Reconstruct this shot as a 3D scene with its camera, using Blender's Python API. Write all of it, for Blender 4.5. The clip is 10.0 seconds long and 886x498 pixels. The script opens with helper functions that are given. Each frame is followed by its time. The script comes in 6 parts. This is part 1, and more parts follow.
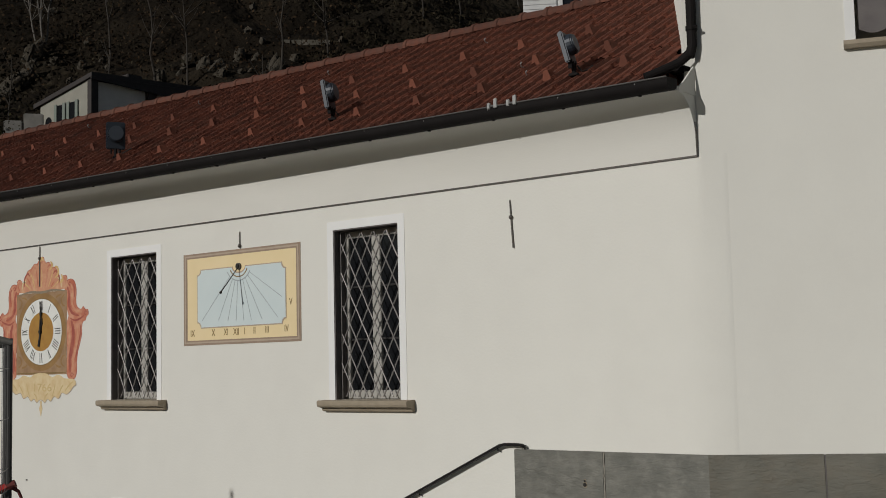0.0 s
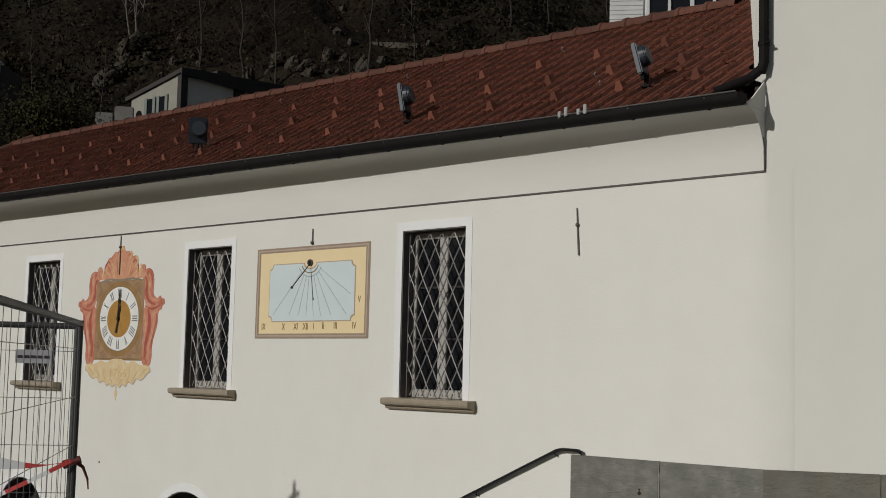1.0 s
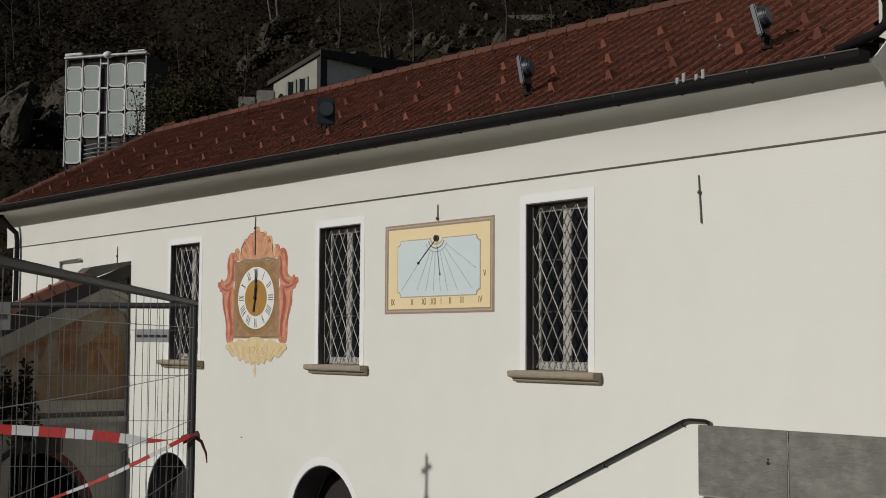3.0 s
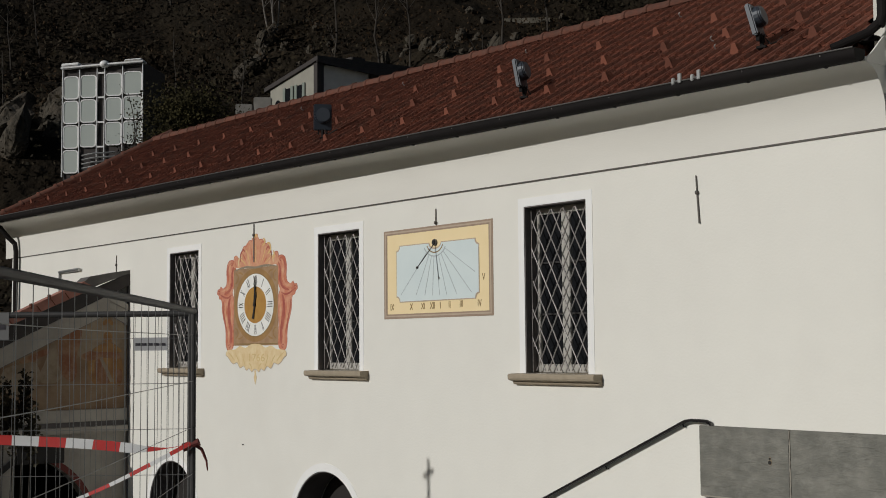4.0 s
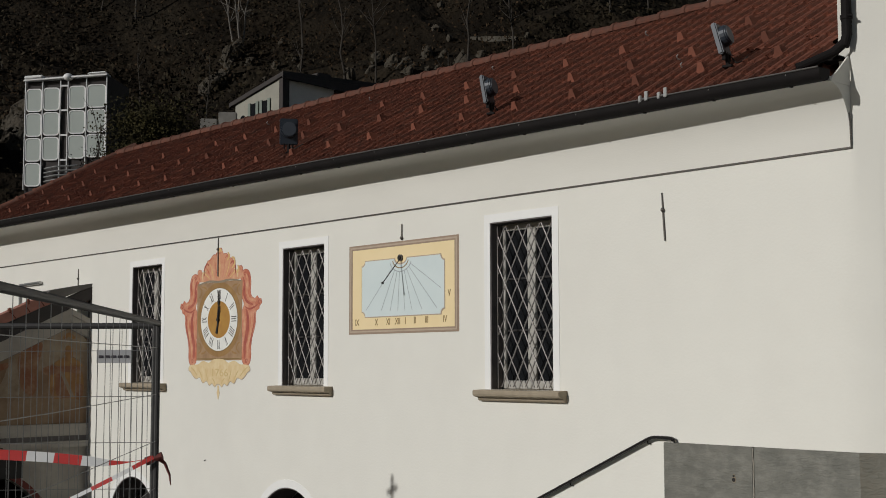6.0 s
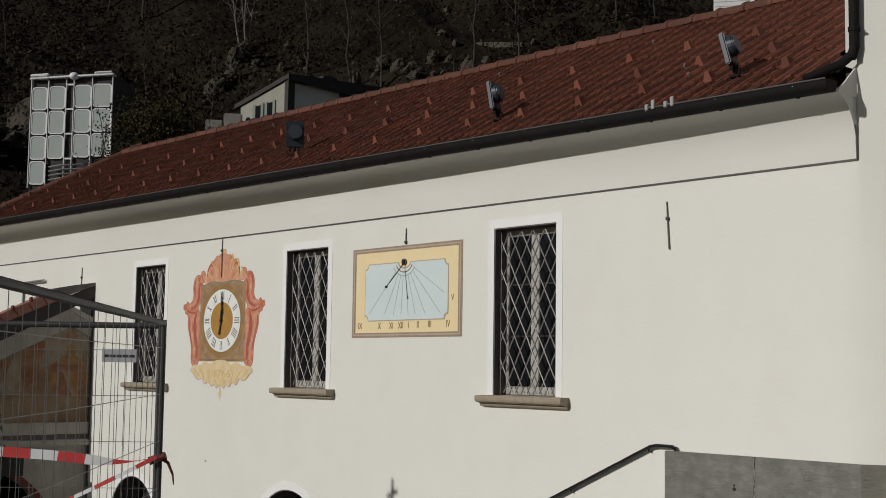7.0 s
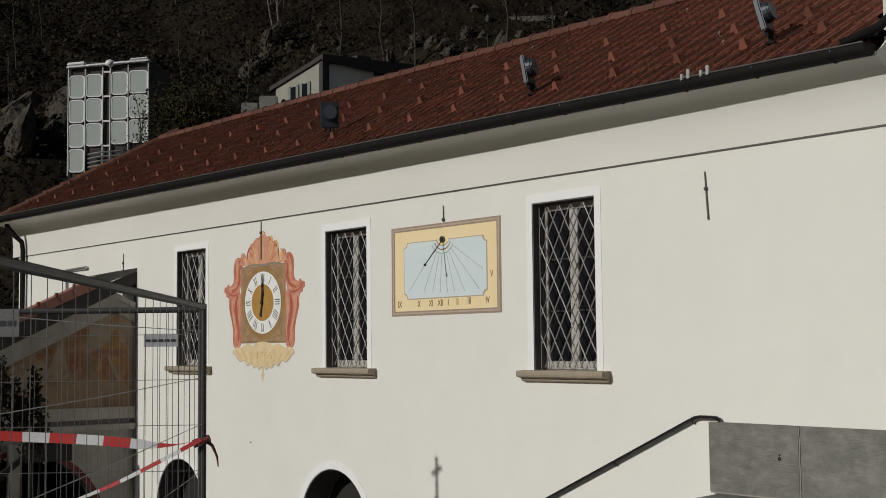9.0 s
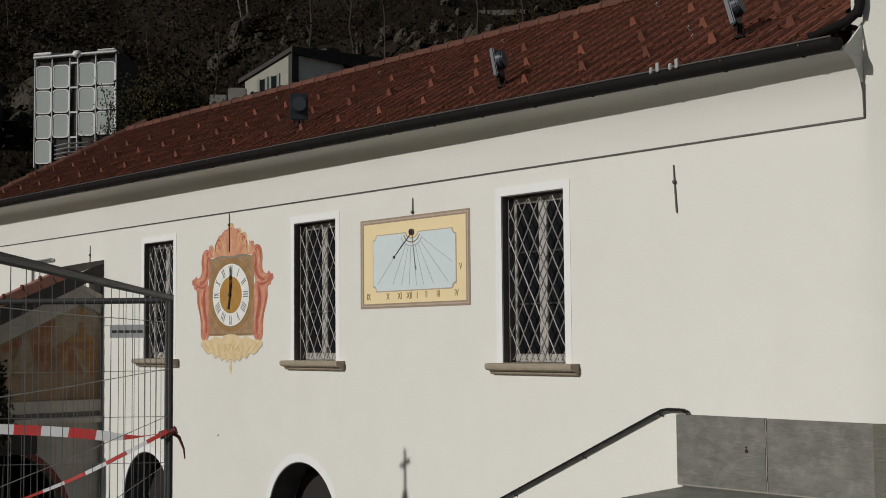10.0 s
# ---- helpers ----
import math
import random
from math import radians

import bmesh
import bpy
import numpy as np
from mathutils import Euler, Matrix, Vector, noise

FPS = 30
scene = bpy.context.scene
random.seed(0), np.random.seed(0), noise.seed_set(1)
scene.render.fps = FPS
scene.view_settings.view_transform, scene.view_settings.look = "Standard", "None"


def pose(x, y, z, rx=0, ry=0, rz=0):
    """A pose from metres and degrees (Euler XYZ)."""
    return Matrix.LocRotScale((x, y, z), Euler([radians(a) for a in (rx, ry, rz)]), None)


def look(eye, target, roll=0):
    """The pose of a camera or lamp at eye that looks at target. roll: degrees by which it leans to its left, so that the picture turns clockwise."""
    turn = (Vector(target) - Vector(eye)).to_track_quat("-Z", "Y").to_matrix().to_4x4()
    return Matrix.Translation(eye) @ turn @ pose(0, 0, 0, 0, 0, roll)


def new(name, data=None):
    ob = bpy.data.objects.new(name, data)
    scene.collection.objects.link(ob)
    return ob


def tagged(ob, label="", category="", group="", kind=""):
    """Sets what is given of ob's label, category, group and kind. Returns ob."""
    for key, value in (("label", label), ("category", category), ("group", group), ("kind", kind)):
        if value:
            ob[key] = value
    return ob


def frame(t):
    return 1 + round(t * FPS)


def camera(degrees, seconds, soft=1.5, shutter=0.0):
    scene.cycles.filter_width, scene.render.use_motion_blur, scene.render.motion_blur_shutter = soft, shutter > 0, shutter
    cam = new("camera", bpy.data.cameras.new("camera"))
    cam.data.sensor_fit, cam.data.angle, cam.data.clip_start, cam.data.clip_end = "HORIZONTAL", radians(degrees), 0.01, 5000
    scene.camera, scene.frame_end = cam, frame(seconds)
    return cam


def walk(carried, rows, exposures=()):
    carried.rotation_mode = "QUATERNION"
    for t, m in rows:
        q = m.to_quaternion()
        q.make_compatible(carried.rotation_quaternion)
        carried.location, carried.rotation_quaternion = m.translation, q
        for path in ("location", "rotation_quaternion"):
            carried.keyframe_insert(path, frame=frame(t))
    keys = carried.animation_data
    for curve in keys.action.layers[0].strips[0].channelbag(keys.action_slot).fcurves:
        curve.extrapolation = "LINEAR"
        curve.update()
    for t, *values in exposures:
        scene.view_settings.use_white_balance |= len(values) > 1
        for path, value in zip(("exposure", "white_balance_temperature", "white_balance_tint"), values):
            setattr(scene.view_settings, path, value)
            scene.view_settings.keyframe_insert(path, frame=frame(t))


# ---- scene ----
cam = camera(38.0, 10.0, soft=0.95)
PATH = [
    (0, (10.24, -10.039, 2.115), (8.942, -8.529, 2.296), -1.3),
    (0.5, (10.304, -10.109, 2.102), (8.971, -8.626, 2.254), 1.5),
    (1, (10.474, -10.086, 2.078), (9.084, -8.661, 2.267), 1.4),
    (1.5, (10.608, -9.947, 2.054), (9.088, -8.658, 2.214), 1.8),
    (2, (10.645, -9.901, 2.084), (9.11, -8.627, 2.224), 0.8),
    (2.5, (10.666, -9.911, 2.079), (9.124, -8.645, 2.222), 0.7),
    (4, (10.683, -9.897, 2.072), (9.137, -8.637, 2.224), -0.5),
    (4.5, (10.662, -9.902, 2.07), (9.129, -8.628, 2.23), -0.5),
    (5, (10.653, -9.894, 2.061), (9.126, -8.613, 2.225), -0.3),
    (5.5, (10.647, -9.887, 2.053), (9.133, -8.591, 2.226), -0.5),
    (7, (10.649, -9.931, 2.051), (9.14, -8.633, 2.237), 0.8),
    (7.5, (10.629, -9.93, 2.048), (9.099, -8.654, 2.223), 1.0),
    (8, (10.635, -9.935, 2.043), (9.085, -8.681, 2.202), 1.1),
    (8.5, (10.641, -9.935, 2.056), (9.087, -8.686, 2.204), 0.6),
    (9, (10.648, -9.912, 2.054), (9.097, -8.658, 2.204), -0.6),
    (9.5, (10.639, -9.911, 2.054), (9.103, -8.638, 2.198), 0.0),
    (10, (10.632, -9.896, 2.04), (9.111, -8.605, 2.18), -0.5),
]
walk(cam, [(t, look(eye, target, roll)) for t, eye, target, roll in PATH], [(0, -0.78), (1, -0.76), (2, -0.62), (10, -0.60)])

# ---- light ----
SUN_EL, SUN_AZ = 22.0, 9.5
TO_SUN = Vector((-math.sin(radians(SUN_AZ)) * math.cos(radians(SUN_EL)), -math.cos(radians(SUN_AZ)) * math.cos(radians(SUN_EL)), math.sin(radians(SUN_EL))))
world = bpy.data.worlds.new("sky_world")
scene.world = world
world.use_nodes = True
wn = world.node_tree
sky = wn.nodes.new("ShaderNodeTexSky")
sky.sky_type, sky.sun_disc = "NISHITA", False
sky.sun_elevation, sky.sun_rotation = radians(SUN_EL), radians(180 + SUN_AZ)
wn.nodes["Background"].inputs["Strength"].default_value = 0.033
wn.links.new(sky.outputs[0], wn.nodes["Background"].inputs["Color"])
sun_data = bpy.data.lights.new("sun", "SUN")
sun_data.energy, sun_data.angle, sun_data.color = 3.45, radians(0.5), (1.0, 0.98, 0.945)
sun = new("sun", sun_data)
sun.matrix_world = look(TO_SUN * 60, (0, 0, 0))

# ---- materials ----
def mat(name, color, rough=0.85, metal=0.0, color2=None, scale=6.0, mix=0.5, bump=0.15, bump_scale=60.0, bump_dist=0.004, per_object=0.0, spec=0.4, stretch=(1, 1, 1), stain=None, stain_scale=0.6, stain_amount=0.3, chalky=0.0):
    m = bpy.data.materials.new(name)
    m.use_nodes = True
    nt = m.node_tree
    N, L = nt.nodes, nt.links
    b = N["Principled BSDF"]
    b.inputs["Roughness"].default_value = rough
    b.inputs["Metallic"].default_value = metal
    b.inputs["Specular IOR Level"].default_value = spec
    b.inputs["Diffuse Roughness"].default_value = chalky
    tc = N.new("ShaderNodeTexCoord")
    mp = N.new("ShaderNodeMapping")
    mp.inputs["Scale"].default_value = stretch
    L.new(tc.outputs["Object"], mp.inputs["Vector"])
    nz = N.new("ShaderNodeTexNoise")
    nz.inputs["Scale"].default_value = scale
    nz.inputs["Detail"].default_value = 6
    L.new(mp.outputs[0], nz.inputs["Vector"])
    ramp = N.new("ShaderNodeMapRange")
    ramp.inputs[1].default_value, ramp.inputs[2].default_value = 0.35, 0.65
    ramp.inputs[3].default_value, ramp.inputs[4].default_value = 0.0, mix
    L.new(nz.outputs["Fac"], ramp.inputs[0])
    mx = N.new("ShaderNodeMix")
    mx.data_type = "RGBA"
    mx.inputs[6].default_value = (*color, 1)
    c2 = color2 or tuple(c * 0.8 for c in color)
    mx.inputs[7].default_value = (*c2, 1)
    L.new(ramp.outputs[0], mx.inputs[0])
    out = mx.outputs[2]
    if stain:
        n2 = N.new("ShaderNodeTexNoise")
        n2.inputs["Scale"].default_value = stain_scale
        n2.inputs["Detail"].default_value = 8
        n2.inputs["Roughness"].default_value = 0.65
        L.new(mp.outputs[0], n2.inputs["Vector"])
        r2 = N.new("ShaderNodeMapRange")
        r2.inputs[1].default_value, r2.inputs[2].default_value = 0.48, 0.72
        r2.inputs[3].default_value, r2.inputs[4].default_value = 0.0, stain_amount
        L.new(n2.outputs["Fac"], r2.inputs[0])
        m2 = N.new("ShaderNodeMix")
        m2.data_type = "RGBA"
        m2.inputs[7].default_value = (*stain, 1)
        L.new(r2.outputs[0], m2.inputs[0])
        L.new(out, m2.inputs[6])
        out = m2.outputs[2]
    if per_object:
        oi = N.new("ShaderNodeObjectInfo")
        geo = N.new("ShaderNodeNewGeometry")
        add = N.new("ShaderNodeMath")
        L.new(oi.outputs["Random"], add.inputs[0])
        L.new(geo.outputs["Random Per Island"], add.inputs[1])
        fr = N.new("ShaderNodeMath")
        fr.operation = "FRACT"
        L.new(add.outputs[0], fr.inputs[0])
        r3 = N.new("ShaderNodeMapRange")
        r3.inputs[3].default_value, r3.inputs[4].default_value = 1 - per_object, 1 + per_object
        L.new(fr.outputs[0], r3.inputs[0])
        hs = N.new("ShaderNodeHueSaturation")
        L.new(r3.outputs[0], hs.inputs["Value"])
        L.new(out, hs.inputs["Color"])
        out = hs.outputs[0]
    L.new(out, b.inputs["Base Color"])
    if bump:
        nb = N.new("ShaderNodeTexNoise")
        nb.inputs["Scale"].default_value = bump_scale
        nb.inputs["Detail"].default_value = 5
        L.new(mp.outputs[0], nb.inputs["Vector"])
        bp = N.new("ShaderNodeBump")
        bp.inputs["Strength"].default_value = bump
        bp.inputs["Distance"].default_value = bump_dist
        L.new(nb.outputs["Fac"], bp.inputs["Height"])
        L.new(bp.outputs[0], b.inputs["Normal"])
    return m


PLASTER = mat("lime_plaster", (0.85, 0.838, 0.780), 0.92, color2=(0.82, 0.807, 0.750), scale=2.2, bump=0.35, bump_scale=35, bump_dist=0.006, stain=(0.765, 0.745, 0.69), stain_scale=0.45, stain_amount=0.35, chalky=0.4)
PAINT_W = mat("white_window_band", (0.86, 0.86, 0.84), 0.85, color2=(0.82, 0.82, 0.80), scale=5, bump=0.2)
COVE = mat("eave_plaster", (0.80, 0.785, 0.73), 0.9, color2=(0.74, 0.725, 0.67), scale=1.5, stretch=(0.4, 1, 2), bump=0.2, chalky=0.4)
SANDSTONE = mat("sill_stone", (0.37, 0.31, 0.23), 0.85, color2=(0.26, 0.215, 0.155), scale=9, bump=0.5, bump_scale=50, bump_dist=0.006)
GNEISS = mat("grey_gneiss", (0.197, 0.193, 0.167), 0.62, color2=(0.140, 0.139, 0.121), scale=4.0, stretch=(1, 1, 1.3), mix=0.9, bump=0, per_object=0.06, stain=(0.28, 0.275, 0.24), stain_scale=7, stain_amount=0.6)
GNEISS_B = mat("brown_grey_gneiss", (0.195, 0.186, 0.152), 0.62, color2=(0.140, 0.136, 0.112), scale=3.0, stretch=(1, 1, 1.3), mix=0.9, bump=0, per_object=0.06, stain=(0.20, 0.170, 0.125), stain_scale=2.6, stain_amount=0.75)


def cleft_relief(m):
    # split layers: wavering ledges, a few sharp cracks, fine grain
    nt = m.node_tree
    N, L = nt.nodes, nt.links
    b = N["Principled BSDF"]
    tc = N.new("ShaderNodeTexCoord")
    mp = N.new("ShaderNodeMapping")
    mp.inputs["Scale"].default_value = (1, 1, 2.6)
    mp.inputs["Rotation"].default_value = (0, 0.22, 0)
    L.new(tc.outputs["Object"], mp.inputs["Vector"])
    crack = N.new("ShaderNodeTexNoise")
    crack.noise_type = "RIDGED_MULTIFRACTAL"
    crack.inputs["Scale"].default_value = 1.7
    crack.inputs["Detail"].default_value = 6
    crack.inputs["Distortion"].default_value = 0.5
    L.new(mp.outputs[0], crack.inputs["Vector"])
    ledge = N.new("ShaderNodeTexNoise")
    ledge.inputs["Scale"].default_value = 5
    ledge.inputs["Detail"].default_value = 9
    ledge.inputs["Roughness"].default_value = 0.68
    L.new(mp.outputs[0], ledge.inputs["Vector"])
    step = N.new("ShaderNodeMath")
    step.operation = "SNAP"
    step.inputs[1].default_value = 0.07
    L.new(ledge.outputs["Fac"], step.inputs[0])
    mixh = N.new("ShaderNodeMath")
    mixh.operation = "MULTIPLY_ADD"
    mixh.inputs[1].default_value = 0.9
    L.new(step.outputs[0], mixh.inputs[0])
    L.new(ledge.outputs["Fac"], mixh.inputs[2])
    sub_c = N.new("ShaderNodeMath")
    sub_c.operation = "MULTIPLY_ADD"
    sub_c.inputs[1].default_value = 0.25
    L.new(crack.outputs["Fac"], sub_c.inputs[0])
    L.new(mixh.outputs[0], sub_c.inputs[2])
    # long wandering cracks where one broad field crosses its middle value
    field = N.new("ShaderNodeTexNoise")
    field.inputs["Scale"].default_value = 1.5
    field.inputs["Detail"].default_value = 5
    field.inputs["Roughness"].default_value = 0.6
    L.new(mp.outputs[0], field.inputs["Vector"])
    mid = N.new("ShaderNodeMath")
    mid.operation = "SUBTRACT"
    mid.inputs[1].default_value = 0.47
    L.new(field.outputs["Fac"], mid.inputs[0])
    dist = N.new("ShaderNodeMath")
    dist.operation = "ABSOLUTE"
    L.new(mid.outputs[0], dist.inputs[0])
    line = N.new("ShaderNodeMapRange")
    line.inputs[1].default_value, line.inputs[2].default_value = 0.0, 0.016
    line.inputs[3].default_value, line.inputs[4].default_value = 0.0, 1.0
    L.new(dist.outputs[0], line.inputs[0])
    shelf = N.new("ShaderNodeMapRange")
    shelf.inputs[1].default_value, shelf.inputs[2].default_value = -0.008, 0.008
    shelf.inputs[3].default_value, shelf.inputs[4].default_value = 0.0, 0.16
    L.new(mid.outputs[0], shelf.inputs[0])
    both = N.new("ShaderNodeMath")
    both.operation = "MULTIPLY_ADD"
    both.inputs[1].default_value = 0.035
    L.new(line.outputs[0], both.inputs[0])
    L.new(sub_c.outputs[0], both.inputs[2])
    total = N.new("ShaderNodeMath")
    L.new(both.outputs[0], total.inputs[0])
    L.new(shelf.outputs[0], total.inputs[1])
    bp = N.new("ShaderNodeBump")
    bp.inputs["Strength"].default_value = 0.6
    bp.inputs["Distance"].default_value = 0.024
    L.new(total.outputs[0], bp.inputs["Height"])
    L.new(bp.outputs[0], b.inputs["Normal"])


cleft_relief(GNEISS)
cleft_relief(GNEISS_B)
MORTAR = mat("mortar", (0.33, 0.305, 0.26), 0.95, bump=0.6, bump_scale=80)
ROOF_R = mat("weathered_red_roofing", (0.40, 0.185, 0.14), 0.8, color2=(0.29, 0.13, 0.10), scale=5, mix=0.9, bump=0.4, bump_scale=30, bump_dist=0.01)
SHEET_G = mat("dull_grey_sheet", (0.16, 0.15, 0.14), 0.6, 0.3, color2=(0.10, 0.095, 0.09), scale=6, mix=0.9)
RUST_D = mat("rusty_brown_stain", (0.30, 0.25, 0.18), 0.9, color2=(0.20, 0.15, 0.10), scale=40, bump=0)
TILE = mat("clay_tile", (0.178, 0.059, 0.036), 0.9, color2=(0.108, 0.040, 0.027), scale=6, mix=0.95, bump=1.0, bump_scale=24, bump_dist=0.022, spec=0.2, per_object=0.15, stain=(0.090, 0.054, 0.041), stain_scale=4.5, stain_amount=0.65)
TILE_NEW = mat("clay_tile_bright", (0.180, 0.060, 0.035), 0.85, color2=(0.120, 0.042, 0.026), scale=12, per_object=0.28, bump=0.3)
RIM = mat("weathered_rim", (0.16, 0.15, 0.14), 0.5, 0.5, scale=10, bump=0.1)
METAL_D = mat("dark_brown_metal", (0.012, 0.0105, 0.0105), 0.75, 0.0, spec=0.12, color2=(0.020, 0.017, 0.016), scale=4, bump=0.1, bump_scale=20)
RIDGE = mat("ridge_clay", (0.16, 0.052, 0.029), 0.85, color2=(0.10, 0.035, 0.022), scale=9, mix=0.8, per_object=0.2, bump=0.4, stain=(0.10, 0.07, 0.055), stain_scale=4, stain_amount=0.5)
METAL_G = mat("zinc_metal", (0.42, 0.42, 0.41), 0.4, 0.8, scale=10, bump=0.1)
IRON = mat("wrought_iron", (0.10, 0.095, 0.09), 0.55, 0.5, color2=(0.16, 0.13, 0.11), scale=25, bump=0.3)
GRATE = mat("painted_grille", (0.30, 0.28, 0.265), 0.5, 0.3, color2=(0.20, 0.18, 0.17), scale=18, bump=0.2)
RAIL = mat("black_handrail", (0.020, 0.018, 0.018), 0.35, 0.3, scale=10, bump=0.1)
LAMP_B = mat("blue_grey_enamel", (0.034, 0.042, 0.055), 0.45, 0.1, color2=(0.03, 0.038, 0.05), scale=8, bump=0.15)
LAMP_F = mat("worn_blue_grey_cover", (0.065, 0.078, 0.096), 0.5, 0.1, color2=(0.05, 0.06, 0.075), scale=8, bump=0.15)
# near black for unlit interiors, their shade as colour, and for dark timber
DARKP = mat("dark_shade_and_timber", (0.030, 0.028, 0.027), 0.8, color2=(0.02, 0.018, 0.018), scale=3)
DOORWOOD = mat("dark_door_wood", (0.026, 0.022, 0.02), 0.55, color2=(0.016, 0.014, 0.013), scale=6, stretch=(8, 8, 0.6), bump=0.4)
FRAME_W = mat("cream_window_frame", (0.43, 0.415, 0.38), 0.6, color2=(0.33, 0.315, 0.285), scale=8, bump=0.15)
YELLOW = mat("ochre_yellow_paint", (0.87, 0.71, 0.43), 0.9, color2=(0.83, 0.665, 0.375), scale=4, bump=0.2)
SKYBLUE = mat("pale_blue_paint", (0.67, 0.75, 0.75), 0.9, color2=(0.60, 0.69, 0.70), scale=2.5, bump=0.2)
TAUPE = mat("taupe_paint", (0.36, 0.27, 0.20), 0.9, color2=(0.29, 0.22, 0.165), scale=6, bump=0.2)
TAUPE_L = mat("light_taupe_paint", (0.50, 0.40, 0.31), 0.9, color2=(0.43, 0.34, 0.26), scale=6, bump=0.2)
LINE = mat("grey_line_paint", (0.40, 0.44, 0.46), 0.9, bump=0)
YEAR = mat("faded_ochre_letter", (0.66, 0.49, 0.24), 0.9, bump=0)
OCHRE_D = mat("dark_ochre_letter", (0.26, 0.17, 0.07), 0.9, bump=0)
RED_P = mat("faded_red_paint", (0.53, 0.165, 0.095), 0.92, color2=(0.67, 0.35, 0.23), scale=7, mix=0.9, bump=0.2, stain=(0.43, 0.11, 0.07), stain_scale=5, stain_amount=0.6)
ORANGE_P = mat("faded_orange_paint", (0.64, 0.325, 0.20), 0.92, color2=(0.58, 0.25, 0.15), scale=10, mix=0.9, bump=0.2, stain=(0.74, 0.50, 0.30), stain_scale=7, stain_amount=0.7)
ROSE_P = mat("dark_rose_paint", (0.36, 0.09, 0.07), 0.92, color2=(0.46, 0.15, 0.10), scale=9, mix=0.8, bump=0.2)
BROWN_P = mat("brown_ochre_paint", (0.40, 0.255, 0.145), 0.92, color2=(0.29, 0.18, 0.10), scale=6, mix=0.9, bump=0.2, stain=(0.42, 0.30, 0.19), stain_scale=4, stain_amount=0.6)
RIM_P = mat("brown_gold_paint", (0.36, 0.215, 0.085), 0.92, color2=(0.28, 0.16, 0.065), scale=6, mix=0.8, bump=0.2)
GOLD_P = mat("golden_ochre_paint", (0.45, 0.25, 0.06), 0.92, color2=(0.38, 0.19, 0.05), scale=6, mix=0.8, bump=0.2)
GILT_P = mat("gilt_yellow_paint", (0.72, 0.50, 0.22), 0.92, color2=(0.62, 0.40, 0.18), scale=9, mix=0.8, bump=0.2)
CREAM_P = mat("cream_shell_paint", (0.76, 0.62, 0.38), 0.92, color2=(0.66, 0.48, 0.25), scale=8, mix=0.8, bump=0.2)
FACE_W = mat("white_dial_paint", (0.84, 0.84, 0.80), 0.9, scale=6, bump=0.1)
GREY_INK = mat("worn_black_paint", (0.075, 0.072, 0.066), 0.8, color2=(0.16, 0.15, 0.135), scale=14, bump=0)
BLACK_P = mat("black_paint", (0.02, 0.018, 0.016), 0.7, bump=0)
GREY_PL = mat("old_grey_plaster", (0.40, 0.37, 0.325), 0.95, color2=(0.29, 0.265, 0.235), scale=2.5, mix=0.8, bump=0.5, bump_scale=25, bump_dist=0.008, stain=(0.25, 0.225, 0.20), stain_scale=1.5, stain_amount=0.6)
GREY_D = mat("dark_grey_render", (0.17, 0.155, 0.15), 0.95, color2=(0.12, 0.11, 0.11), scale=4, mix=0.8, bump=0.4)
FRESCO = mat("weathered_fresco", (0.25, 0.165, 0.10), 0.95, color2=(0.165, 0.10, 0.06), scale=1.6, mix=0.9, bump=0.3, stain=(0.30, 0.23, 0.155), stain_scale=2.2, stain_amount=0.8)
FRESCO_R = mat("fresco_red_earth", (0.22, 0.09, 0.05), 0.95, color2=(0.24, 0.13, 0.07), scale=4, mix=0.9, stain=(0.36, 0.26, 0.17), stain_scale=5, stain_amount=0.7)
FRESCO_C = mat("fresco_pale_cream", (0.31, 0.25, 0.18), 0.95, color2=(0.23, 0.17, 0.115), scale=5, mix=0.9, stain=(0.14, 0.09, 0.055), stain_scale=3.5, stain_amount=0.8)
FRESCO_O = mat("fresco_ochre", (0.33, 0.19, 0.075), 0.95, color2=(0.22, 0.11, 0.05), scale=6, mix=0.9)
MAROON = mat("maroon_paint", (0.16, 0.035, 0.03), 0.8, color2=(0.11, 0.03, 0.025), scale=6)
TAPE_R = mat("red_plastic_tape", (0.60, 0.055, 0.05), 0.4, scale=5, bump=0)
TAPE_W = mat("white_plastic_tape", (0.78, 0.78, 0.77), 0.4, scale=5, bump=0)
SIGN_W = mat("grey_white_sign", (0.48, 0.48, 0.49), 0.5, scale=5, bump=0)
# darker grey for the left sign, with the plate's shade in its colour
SIGN_G = mat("shade_grey_sign", (0.17, 0.17, 0.168), 0.6, color2=(0.15, 0.148, 0.145), scale=9, bump=0.05)
SIGN_T = mat("sign_bar_ink", (0.12, 0.11, 0.13), 0.6, bump=0)
PAVING = mat("granite_paving", (0.165, 0.157, 0.146), 0.85, color2=(0.12, 0.115, 0.105), scale=4, mix=0.8, bump=0.4, bump_scale=30)
HOUSE_Y = mat("pale_yellow_render", (0.31, 0.30, 0.255), 0.9, scale=2)
HOUSE_G = mat("grey_render", (0.80, 0.77, 0.72), 0.9, scale=2)
HOUSE_W = mat("white_siding", (0.74, 0.74, 0.73), 0.8, scale=2)
ROOF_D = mat("dark_slate_roof", (0.04, 0.035, 0.034), 0.8, color2=(0.06, 0.05, 0.045), scale=5)
SHUTTER = mat("grey_green_shutter", (0.20, 0.23, 0.20), 0.7)
PANEL = mat("pale_green_panel", (0.43, 0.47, 0.44), 0.35, color2=(0.37, 0.41, 0.385), scale=0.8, bump=0)
ALU = mat("bright_aluminium", (0.88, 0.88, 0.87), 0.3, 0.0, scale=8, bump=0)
